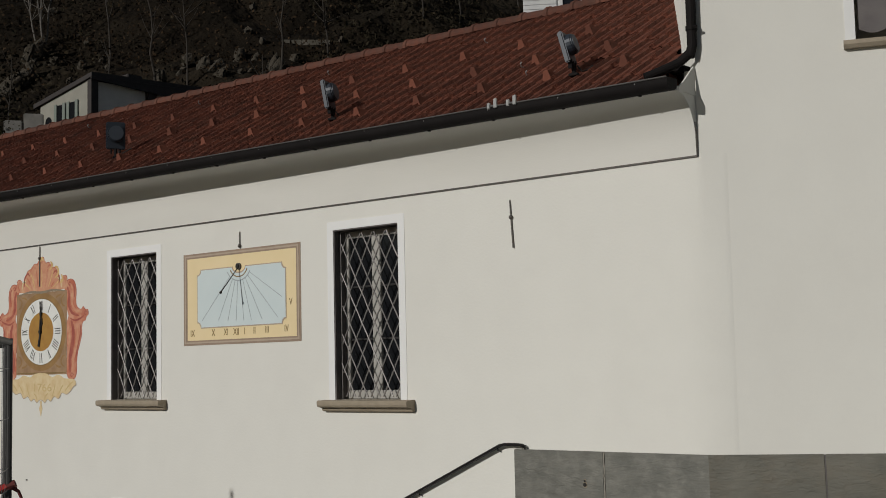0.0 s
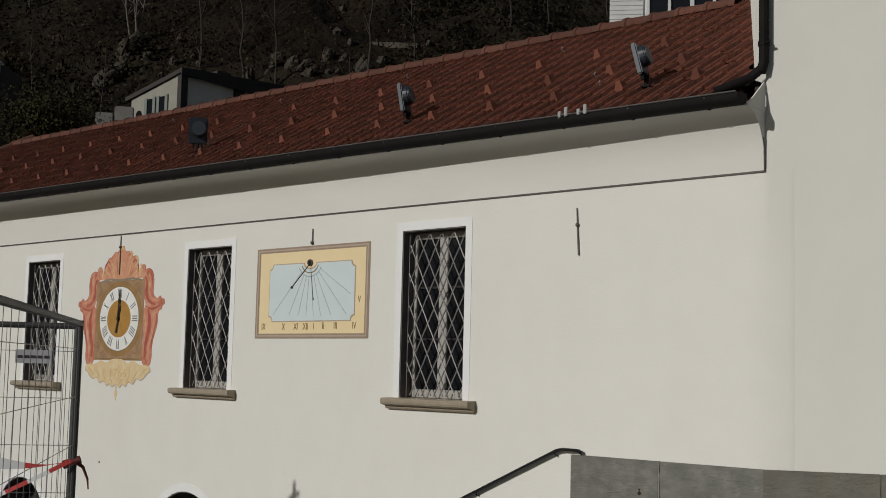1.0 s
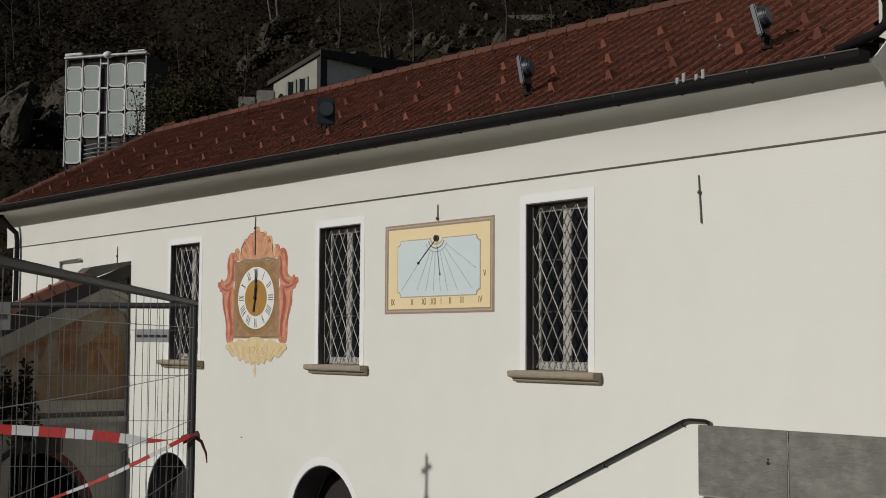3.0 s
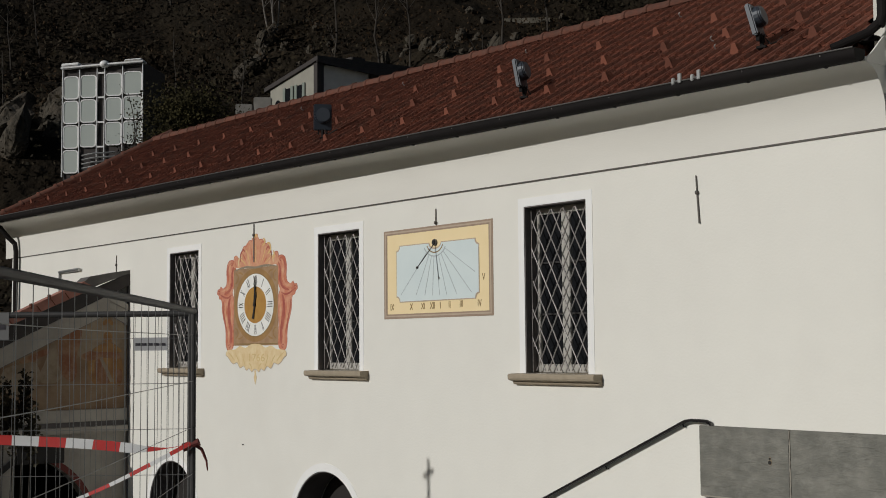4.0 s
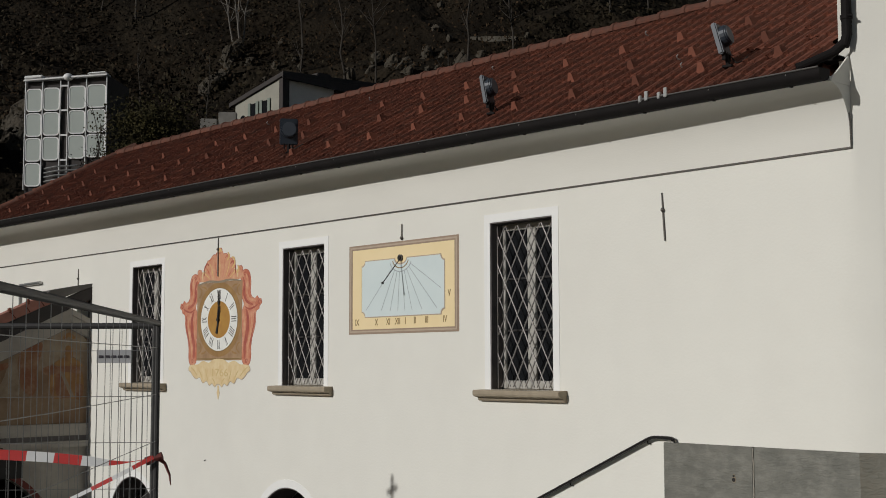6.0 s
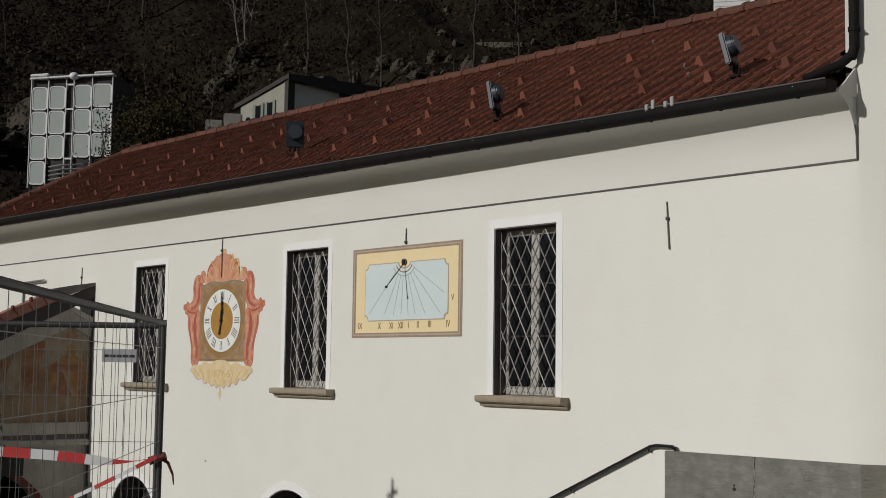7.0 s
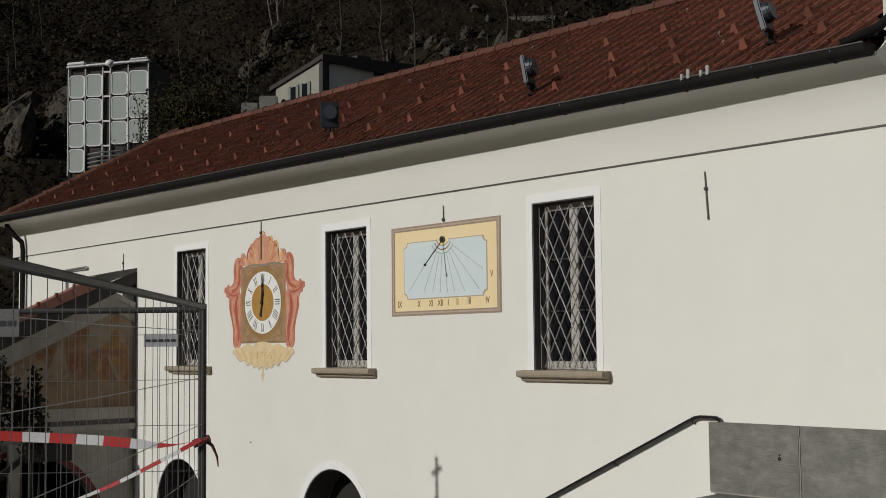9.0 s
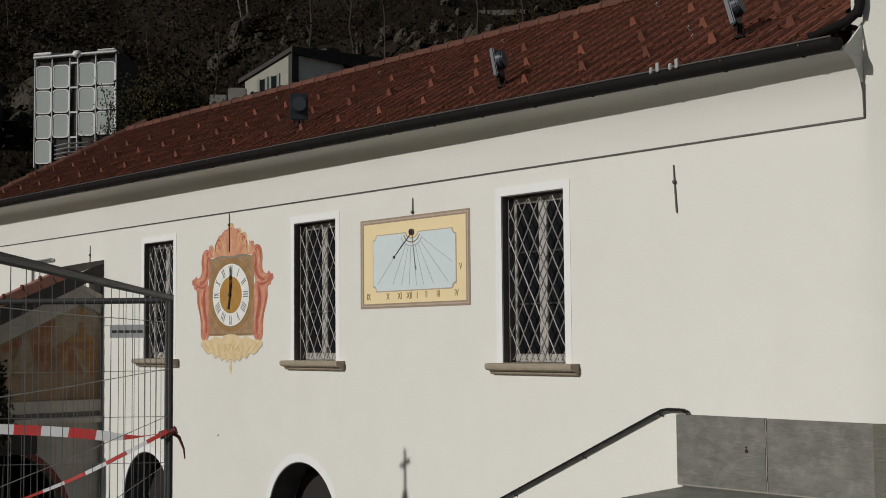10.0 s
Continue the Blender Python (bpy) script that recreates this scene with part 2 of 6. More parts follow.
CONC = mat("old_concrete", (0.33, 0.31, 0.28), 0.95, color2=(0.2, 0.19, 0.17), scale=1.5, mix=0.8, bump=0.5, bump_scale=8, bump_dist=0.03)
CONC_D = mat("mossy_concrete", (0.15, 0.135, 0.11), 0.95, color2=(0.09, 0.08, 0.062), scale=1.5, mix=0.9, bump=0.5, bump_scale=8, bump_dist=0.03)
ROCK = mat("mossy_rock", (0.080, 0.065, 0.048), 0.95, color2=(0.028, 0.024, 0.016), scale=0.9, mix=1.0, bump=1.0, bump_scale=3.0, bump_dist=0.25, stain=(0.125, 0.107, 0.084), stain_scale=0.6, stain_amount=0.7)
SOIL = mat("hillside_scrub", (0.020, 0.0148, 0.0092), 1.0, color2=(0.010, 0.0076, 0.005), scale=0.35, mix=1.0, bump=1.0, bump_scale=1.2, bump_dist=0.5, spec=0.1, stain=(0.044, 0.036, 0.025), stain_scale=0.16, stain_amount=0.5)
LEAF = mat("dark_evergreen_leaf", (0.017, 0.0145, 0.0075), 0.8, color2=(0.031, 0.023, 0.013), scale=0.3, mix=1.0, bump=0, per_object=0.5, spec=0.15)
LEAF_B = mat("dry_bracken_leaf", (0.050, 0.032, 0.018), 0.9, color2=(0.027, 0.0175, 0.010), scale=0.3, mix=1.0, bump=0, per_object=0.5, spec=0.1)
LEAF_G = mat("olive_shrub_leaf", (0.050, 0.043, 0.016), 0.85, color2=(0.028, 0.025, 0.011), scale=1, mix=1.0, bump=0, per_object=0.4, spec=0.15)
LEAF_S = mat("grey_brown_leaf", (0.085, 0.070, 0.046), 0.8, color2=(0.045, 0.040, 0.024), scale=2, mix=1.0, bump=0, per_object=0.5, spec=0.2)
BARK = mat("pale_bark", (0.17, 0.155, 0.135), 0.9, color2=(0.14, 0.125, 0.11), scale=6, mix=0.9, bump=0.5)
TWIG = mat("dark_bark", (0.05, 0.042, 0.034), 0.9, scale=6)
GLASS = bpy.data.materials.new("window_glass")
GLASS.use_nodes = True
_g = GLASS.node_tree.nodes["Principled BSDF"]
_g.inputs["Base Color"].default_value = (0.012, 0.013, 0.015, 1)
_g.inputs["Roughness"].default_value = 0.06
_g.inputs["Specular IOR Level"].default_value = 0.5


# ---- mesh helpers ----
def mesh_object(name, bm, material, parent=None, label="", smooth=False):
    me = bpy.data.meshes.new(name)
    bmesh.ops.recalc_face_normals(bm, faces=bm.faces)
    bm.to_mesh(me)
    bm.free()
    if smooth:
        for p in me.polygons:
            p.use_smooth = True
        me.set_sharp_from_angle(angle=radians(38))
    me.materials.append(material)
    ob = new(name, me)
    if parent:
        ob.parent = parent
    if label:
        ob["label"] = label
    return ob


def part(name, bm, material, parent, label="", smooth=False):
    return mesh_object(name, bm, material, parent, label, smooth)


def thing(name, label, category, m=None, group="", kind=""):
    ob = new(name)
    ob.empty_display_size = 0.2
    if m is not None:
        ob.matrix_world = m
    return tagged(ob, label, category, group, kind)


def add_box(bm, lo, hi, bevel=0.0, m=None):
    made = bmesh.ops.create_cube(bm, size=1.0)["verts"]
    lo, hi = Vector(lo), Vector(hi)
    for v in made:
        v.co = Vector([lo[i] + (v.co[i] + 0.5) * (hi[i] - lo[i]) for i in range(3)])
    if bevel:
        es = list({e for v in made for e in v.link_edges})
        made = bmesh.ops.bevel(bm, geom=es, offset=bevel, segments=2, affect="EDGES")["verts"]
    if m is not None:
        bmesh.ops.transform(bm, matrix=m, verts=list({v for v in made}))
    return bm


def box(lo, hi, bevel=0.0, m=None):
    return add_box(bmesh.new(), lo, hi, bevel, m)


def add_tube(bm, pts, r, sides=8, r_end=None, caps=True):
    pts = [Vector(p) for p in pts]
    rings = []
    n = len(pts)
    prev = None
    for i, p in enumerate(pts):
        d = (pts[min(i + 1, n - 1)] - pts[max(i - 1, 0)]).normalized()
        if prev is None:
            ref = Vector((0, 0, 1)) if abs(d.z) < 0.9 else Vector((1, 0, 0))
            a = d.cross(ref).normalized()
        else:
            a = (prev - d * prev.dot(d)).normalized()
        prev = a
        b = d.cross(a)
        rr = r if r_end is None else r + (r_end - r) * i / (n - 1)
        rings.append([bm.verts.new(p + a * rr * math.cos(2 * math.pi * k / sides) + b * rr * math.sin(2 * math.pi * k / sides)) for k in range(sides)])
    for i in range(n - 1):
        for k in range(sides):
            bm.faces.new((rings[i][k], rings[i][(k + 1) % sides], rings[i + 1][(k + 1) % sides], rings[i + 1][k]))
    if caps:
        bm.faces.new(rings[0][::-1])
        bm.faces.new(rings[-1])
    return bm


def tube(pts, r, sides=8, r_end=None):
    return add_tube(bmesh.new(), pts, r, sides, r_end)


def sheet_xz(pts, y0, y1, holes=()):
    """A plate with an outline in x and z, from y0 (front) back to y1, with holes through it."""
    bm = bmesh.new()
    for loop in (pts, *holes):
        vs = [bm.verts.new((x, y0, z)) for x, z in loop]
        for i in range(len(vs)):
            bm.edges.new((vs[i], vs[(i + 1) % len(vs)]))
    bmesh.ops.triangle_fill(bm, use_beauty=True, edges=list(bm.edges))
    ext = bmesh.ops.extrude_face_region(bm, geom=list(bm.faces))
    bmesh.ops.translate(bm, vec=(0, y1 - y0, 0), verts=[g for g in ext["geom"] if isinstance(g, bmesh.types.BMVert)])
    return bm


def sweep_x(profile, x0, x1, rise=0.0, steps=1):
    """A closed profile in y and z drawn out along x; rise: metres higher at x0 than at x1."""
    bm = bmesh.new()
    rings = []
    for i in range(steps + 1):
        f = i / steps
        rings.append([bm.verts.new((x0 + (x1 - x0) * f, y, z + rise * (1 - f))) for y, z in profile])
    n = len(profile)
    for a, b in zip(rings, rings[1:]):
        for k in range(n):
            bm.faces.new((a[k], a[(k + 1) % n], b[(k + 1) % n], b[k]))
    bm.faces.new(rings[0])
    bm.faces.new(rings[-1][::-1])
    return bm


def ellipse(cx, cz, rx, rz, n=48, a0=0.0, a1=360.0):
    full = abs(a1 - a0) >= 359.9
    return [(cx + rx * math.cos(radians(a0 + (a1 - a0) * i / (n if full else n - 1))), cz + rz * math.sin(radians(a0 + (a1 - a0) * i / (n if full else n - 1)))) for i in range(n)]


def smooth_outline(pts, sub=4, closed=True):
    """A Catmull-Rom curve through the points."""
    out, n = [], len(pts)
    for i in range(n if closed else n - 1):
        p = [Vector(pts[(i + k) % n] if closed else pts[min(max(i + k, 0), n - 1)]) for k in (-1, 0, 1, 2)]
        for s in range(sub):
            t = s / sub
            q = 0.5 * (2 * p[1] + (p[2] - p[0]) * t + (2 * p[0] - 5 * p[1] + 4 * p[2] - p[3]) * t * t + (3 * p[1] - p[0] - 3 * p[2] + p[3]) * t ** 3)
            out.append((q.x, q.y))
    return out


def round_rect(x0, z0, x1, z1, r):
    out = []
    for cx, cz, a0 in ((x1 - r, z1 - r, 0), (x0 + r, z1 - r, 90), (x0 + r, z0 + r, 180), (x1 - r, z0 + r, 270)):
        out += [(cx + r * math.cos(radians(a0 + 18 * k)), cz + r * math.sin(radians(a0 + 18 * k))) for k in range(6)]
    return out


def text_mesh(name, body, size, m, material, parent, label="", fat=0.0):
    cu = bpy.data.curves.new(name, "FONT")
    cu.body, cu.size, cu.align_x, cu.align_y, cu.extrude, cu.offset = body, size, "CENTER", "CENTER", 0.001, fat
    tmp = bpy.data.objects.new(name, cu)
    scene.collection.objects.link(tmp)
    bpy.context.view_layer.update()
    me = bpy.data.meshes.new_from_object(tmp.evaluated_get(bpy.context.evaluated_depsgraph_get()))
    bpy.data.objects.remove(tmp)
    bpy.data.curves.remove(cu)
    me.materials.clear()
    me.materials.append(material)
    me.transform(m)
    ob = new(name, me)
    ob.parent = parent
    if label:
        ob["label"] = label
    return ob


# ---- the annex: wall, eave, roof ----
WALL_L, WALL_R = -15.6, 4.622
WIN_X = (-8.6, -4.2, 0.0)
WIN_W, WIN_Z0, WIN_Z1 = 0.98, 1.77, 3.65
ARCHES = ((-8.47, 0.80, -0.53), (-4.03, 0.82, -0.42))      # middle, half width, springing
COURT_Z, LANDING_Z, TERRACE_Z = -2.0, 0.62, 0.45
SOFT = 0.24                                                # how far the worn corner to the church is rounded


def arch_loop(cx, hw, zs, grow=0.0, z0=COURT_Z + 0.02):
    return [(cx - hw - grow, z0), *[(x, z) for x, z in ellipse(cx, zs, hw + grow, hw + grow, 25, 180, 0)], (cx + hw + grow, z0)]


win_loops = [[(x, WIN_Z0), (x, WIN_Z1), (x + WIN_W, WIN_Z1), (x + WIN_W, WIN_Z0)] for x in WIN_X]
wall = mesh_object("wall_south", sheet_xz([(WALL_L, COURT_Z), (WALL_L, 4.5), (WALL_R, 4.5), (WALL_R, 3.93), (WALL_R - SOFT, 3.93), (WALL_R - SOFT, COURT_Z)], 0.0, 0.5, win_loops + [arch_loop(*a) for a in ARCHES]), PLASTER)
tagged(wall, "off-white lime plastered wall of the annex with barred windows", "wall", kind="structure")
west = mesh_object("wall_west", box((WALL_L, 0.5, COURT_Z), (WALL_L + 0.5, 6.4, 4.5)), PLASTER)
tagged(west, "off-white plastered end wall of the annex", "wall", kind="structure")
back = mesh_object("wall_north", box((WALL_L + 0.5, 5.9, COURT_Z), (4.0, 6.4, 4.5)), PLASTER)
tagged(back, "plain plastered rear wall of the annex", "wall", kind="structure")
# added inner wall; the room's darkness is in its colour
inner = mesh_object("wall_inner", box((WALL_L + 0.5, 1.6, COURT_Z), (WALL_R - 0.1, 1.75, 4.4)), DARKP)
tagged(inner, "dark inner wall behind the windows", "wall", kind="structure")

# cove under the eave, a lip proud of the wall
SKEW, FALL = 0.0105, 0.0026                                # the gutter runs out from the wall and down, per metre


def outward(bm):
    """Swing what hangs at the eave out from the wall towards the far end."""
    for v in bm.verts:
        run = WALL_R - v.co.x
        v.co.y -= SKEW * run
        v.co.z -= FALL * run
    return bm


bm = bmesh.new()
rings = []
for i in range(81):
    x = WALL_L - 0.35 + (WALL_R - 0.01 - WALL_L + 0.35) * i / 80
    run = WALL_R - x
    deep = 0.302 + SKEW * run
    power = 2.0 + 2.6 * min(1.0, run / 9.0)                # a full quarter round by the church, flatter further off
    foot, head = 3.925 + 0.003 * run, 4.462 + 0.0090 * run
    ring = []
    for k in range(15):
        f = k / 14
        u = f ** 0.8
        bulge = (1 - u ** power) ** (1 / power)
        wave = 0.006 * noise.noise(Vector((x * 0.9, u * 2, 2.0))) * math.sin(math.pi * f)
        ring.append(bm.verts.new((x, -0.008 - deep * (1 - bulge) + wave, foot + (head - foot) * u)))
    ring += [bm.verts.new((x, -0.008 - deep, head + 0.04)), bm.verts.new((x, -0.002, head + 0.06)), bm.verts.new((x, -0.002, foot))]
    rings.append(ring)
for a, b in zip(rings, rings[1:]):
    for k in range(len(a)):
        bm.faces.new((a[k], a[(k + 1) % len(a)], b[(k + 1) % len(a)], b[k]))
bm.faces.new(rings[0])
bm.faces.new(rings[-1][::-1])
cove = mesh_object("eave_cove", bm, COVE, smooth=True)
tagged(cove, "curved plaster cove under the eave", "cornice", kind="structure")
joint = mesh_object("trim", sweep_x([(-0.014, 3.909), (-0.014, 3.924), (-0.002, 3.924), (-0.002, 3.909)], WALL_L, WALL_R - 0.01, 0.06, 4), IRON)
tagged(joint, "thin dark conductor line along the foot of the cove", "trim", kind="structure")
joint_b = mesh_object("trim", tube([(WALL_R - 0.008, -0.010, 3.912), (WALL_R - 0.008, -0.018, 4.1), (WALL_R - 0.008, -0.035, 4.22)], 0.008, 6), IRON)
tagged(joint_b, "thin dark conductor rising in the corner", "trim", kind="structure")

# gutter
RISE = 0.012


def gz(x):
    return 0.03 + (4.85 - x) * RISE


gut = thing("gutter", "dark brown metal eaves gutter along the tiled roof", "gutter")
GC_Y, GC_Z, GR = -0.385, 4.524, 0.084
g_out = [(GC_Y + GR * math.cos(radians(a)), GC_Z + GR * 0.86 * math.sin(radians(a))) for a in range(180, 361, 15)]
g_in = [(GC_Y + (GR - 0.006) * math.cos(radians(a)), GC_Z + (GR - 0.006) * 0.86 * math.sin(radians(a))) for a in range(360, 179, -15)]
g_prof = [(GC_Y - GR, GC_Z + 0.036)] + g_out + [(GC_Y + GR, GC_Z + 0.04), (GC_Y + GR - 0.006, GC_Z + 0.04)] + g_in + [(GC_Y - GR + 0.006, GC_Z + 0.036)]
GX0, GX1 = WALL_L - 0.6, 4.60
part("channel", outward(sweep_x(g_prof, GX0, GX1, (GX1 - GX0) * RISE)), METAL_D, gut, smooth=True)
part("end_cap", sweep_x([(GC_Y - GR, GC_Z + 0.036)] + g_out + [(GC_Y + GR, GC_Z + 0.04)], GX1, GX1 + 0.006), METAL_D, gut)
part("rim", outward(tube([(GX0, GC_Y - GR - 0.004, GC_Z + 0.038 + (GX1 - GX0) * RISE), (GX1, GC_Y - GR - 0.004, GC_Z + 0.038)], 0.008, 8)), RIM, gut, "thin weathered metal rim")
for k in range(25):
    x = 4.28 - 0.82 * k
    if x > GX0:
        dz = (GX1 - x) * RISE
        part("bracket", outward(box((x - 0.012, GC_Y - 0.012, GC_Z - GR * 0.86 - 0.010 + dz), (x + 0.012, GC_Y + 0.012, GC_Z - GR * 0.86 + 0.004 + dz))), METAL_D, gut)
        part("rivet", outward(box((x - 0.004, GC_Y - GR - 0.004, GC_Z + 0.008 + dz), (x + 0.004, GC_Y - GR + 0.001, GC_Z + 0.020 + dz))), RIM, gut)

fascia = mesh_object("eave_board", outward(sweep_x([(-0.318, 4.462), (-0.300, 4.462), (-0.300, 4.56), (-0.318, 4.56)], WALL_L - 0.35, 4.58, 20.5 * 0.0115)), COVE)
tagged(fascia, "narrow plastered eave board behind the gutter", "trim", kind="structure")

# roof
TAN = 0.577
SLOPE = math.atan(TAN)
EAVE_Y, RIDGE_Y = -0.40, 2.97


def roof_z(x, y):
    return 4.515 + TAN * (y - EAVE_Y) + 0.010 * (4.85 - x)


def church_edge(y):
    return 4.49 - 0.60 * (y + 0.05)


HIP_X = -16.1
TILE_W, COURSE = 0.225, 0.40
STEP_Y = COURSE * math.cos(SLOPE)


def hip_left(y):
    return HIP_X + (y - EAVE_Y) * 0.30


roof = thing("roof", "red clay tiled roof with snow guard tiles and ridge caps", "roof", kind="structure")
bm = bmesh.new()
drop = 0.03
front = [bm.verts.new(p) for p in ((HIP_X, EAVE_Y, roof_z(HIP_X, EAVE_Y) - drop), (4.58, EAVE_Y, roof_z(4.58, EAVE_Y) - drop), (church_edge(RIDGE_Y), RIDGE_Y, roof_z(2.9, RIDGE_Y) - drop), (hip_left(RIDGE_Y), RIDGE_Y, roof_z(hip_left(RIDGE_Y), RIDGE_Y) - drop))]
rear = [bm.verts.new(p) for p in ((HIP_X, 6.6, 4.75), (3.2, 6.6, 4.6))]
bm.faces.new(front)
bm.faces.new((front[3], front[2], rear[1], rear[0]))
bm.faces.new((front[0], front[3], rear[0]))
bm.faces.new((front[0], rear[0], rear[1], front[1]))
bm.faces.new((front[1], rear[1], front[2]))
part("deck", bm, TILE, roof)


def tile_geometry():
    prof = [(0.0, 0.002), (0.008, 0.034), (0.030, 0.038), (0.046, 0.004), (0.098, 0.004), (0.110, 0.020), (0.128, 0.020), (0.140, 0.004), (0.200, 0.004), (0.226, 0.010)]
    top0 = [(x, 0.0, z + 0.014) for x, z in prof]
    top1 = [(x, COURSE + 0.05, z) for x, z in prof]
    bot0 = [(x, 0.0, z + 0.004) for x, z in prof]
    verts = top0 + top1 + bot0
    n = len(prof)
    faces = [(i, i + 1, n + i + 1, n + i) for i in range(n - 1)]
    faces += [(2 * n + i, 2 * n + i + 1, i + 1, i) for i in range(n - 1)]
    faces += [(2 * n, 0, n), (n - 1, 3 * n - 1, 2 * n - 1)]
    return verts, faces


t_verts, t_faces = tile_geometry()
tile_mesh = bpy.data.meshes.new("tile")
tile_mesh.from_pydata(t_verts, [], t_faces)
tile_mesh.materials.append(TILE)
far_v, far_f = [], []
N_COURSE = int((RIDGE_Y - EAVE_Y) / STEP_Y) + 1
tile_rng = random.Random(4)
tile_places = []
for r in range(N_COURSE):
    y = EAVE_Y + r * STEP_Y
    for c in range(100):
        x = 4.66 - (c + 1) * TILE_W
        if x + TILE_W * 0.4 > church_edge(y) or x + TILE_W > 4.58 or x < hip_left(y) - 0.02:
            continue
        m = Matrix.Translation((x, y, roof_z(x, y))) @ Euler((SLOPE + radians(tile_rng.uniform(-0.7, 0.7)), radians(0.57 + tile_rng.uniform(-0.8, 0.8)), radians(tile_rng.uniform(-0.9, 0.9)))).to_matrix().to_4x4()
        m = m @ Matrix.Translation((0, tile_rng.uniform(-0.05, 0.03), 0))
        tile_places.append((x, m))
for x, m in tile_places:
    if x < -1.95:
        base = len(far_v)
        far_v.extend([(m @ Vector(v))[:] for v in t_verts])
        far_f.extend([tuple(i + base for i in f) for f in t_faces])
far_me = bpy.data.meshes.new("tiles")
far_me.from_pydata(far_v, [], far_f)
far_me.materials.append(TILE)
far_ob = new("tiles", far_me)
far_ob.parent = roof
far_ob["kind"] = "stuff"

# snow guard tiles: three staggered rows
bm = bmesh.new()
vs = [bm.verts.new(p) for p in ((-0.056, 0, 0.0), (0.056, 0, 0.0), (-0.026, 0.030, 0.100), (0.026, 0.030, 0.100), (-0.056, 0.17, 0.0), (0.056, 0.17, 0.0), (-0.020, 0.055, 0.100), (0.020, 0.055, 0.100))]
for f in ((0, 1, 3, 2), (2, 3, 7, 6), (6, 7, 5, 4), (0, 2, 6, 4), (1, 5, 7, 3), (0, 4, 5, 1)):
    bm.faces.new([vs[i] for i in f])
guard_me = bpy.data.meshes.new("snow_guard")
bmesh.ops.recalc_face_normals(bm, faces=bm.faces)
bm.to_mesh(guard_me)
bm.free()
guard_me.materials.append(TILE_NEW)
for y0, up_y, x0, pitch in ((0.25, -0.004, 3.72, 0.903), (0.86, 0.018, 3.15, 0.931), (1.60, 0.010, 2.43, 0.943)):
    for k in range(24):
        x, y = x0 - pitch * k + (0.06 if k > 1 else 0.0), y0 + up_y * min(k, 7)
        if x > hip_left(y) + 0.2:
            g = new("snow_guard", guard_me)
            g.parent = roof
            g.matrix_local = Matrix.Translation((x, y, roof_z(x, y) + 0.015)) @ Euler((SLOPE, 0, radians(tile_rng.uniform(-3, 3)))).to_matrix().to_4x4()

# ridge and hip caps
def cap_mesh(name):
    bm = bmesh.new()
    rings = []
    for s, rr in ((0, 0.125), (0.05, 0.128), (0.06, 0.112), (0.42, 0.100)):
        rings.append([bm.verts.new((s, rr * math.cos(radians(a)), rr * 0.85 * math.sin(radians(a)))) for a in range(-15, 196, 21)])
    for a, b in zip(rings, rings[1:]):
        for i in range(len(a) - 1):
            bm.faces.new((a[i], a[i + 1], b[i + 1], b[i]))
    bm.faces.new(rings[0])
    me = bpy.data.meshes.new(name)
    bmesh.ops.recalc_face_normals(bm, faces=bm.faces)
    bm.to_mesh(me)
    bm.free()
    me.materials.append(RIDGE)
    return me


cap_me = cap_mesh("ridge_cap")


def caps(a, b):
    a, b = Vector(a), Vector(b)
    d = (b - a).normalized()
    n = int((b - a).length / 0.40)
    q = d.to_track_quat("X", "Z").to_matrix().to_4x4()
    for i in range(n + 1):
        o = new("ridge_cap", cap_me)
        o.parent = roof
        o.matrix_local = Matrix.Translation(a + d * (0.40 * i)) @ q @ pose(0, 0, 0, tile_rng.uniform(-3, 3), 0, tile_rng.uniform(-1.2, 1.2))


xl = hip_left(RIDGE_Y)
caps((xl, RIDGE_Y, roof_z(xl, RIDGE_Y) + 0.005), (church_edge(RIDGE_Y) - 0.2, RIDGE_Y, roof_z(2.9, RIDGE_Y) + 0.005))
caps((HIP_X, EAVE_Y, roof_z(HIP_X, EAVE_Y) + 0.015), (xl, RIDGE_Y, roof_z(xl, RIDGE_Y) + 0.005))

# ---- the church: wall at an angle to the annex ----
CH = pose(4.62, 0.001, 0, 0, 0, 22)
CH_SIDE = pose(4.50, -0.003, 0, 0, 0, 31.5)
CW0, CW1, CZ0, CZ1 = 1.37, 2.32, 4.815, 6.8
ch_wall = mesh_object("wall_church", sheet_xz([(0, 3.93), (0, 13), (14, 13), (14, -2), (SOFT, -2), (SOFT, 3.93)], 0.0, 0.6, [[(CW0, CZ0), (CW0, CZ1), (CW1, CZ1), (CW1, CZ0)]]), PLASTER)
ch_wall.matrix_world = CH
tagged(ch_wall, "tall off-white plastered church wall at an angle", "wall", kind="structure")
bm = bmesh.new()
corner, along_ch = Vector((WALL_R, 0.0)), Vector((math.cos(radians(22)), math.sin(radians(22))))
a_, b_ = corner - Vector((SOFT, 0)), corner + along_ch * SOFT + Vector((0, 0.001))
rings = []
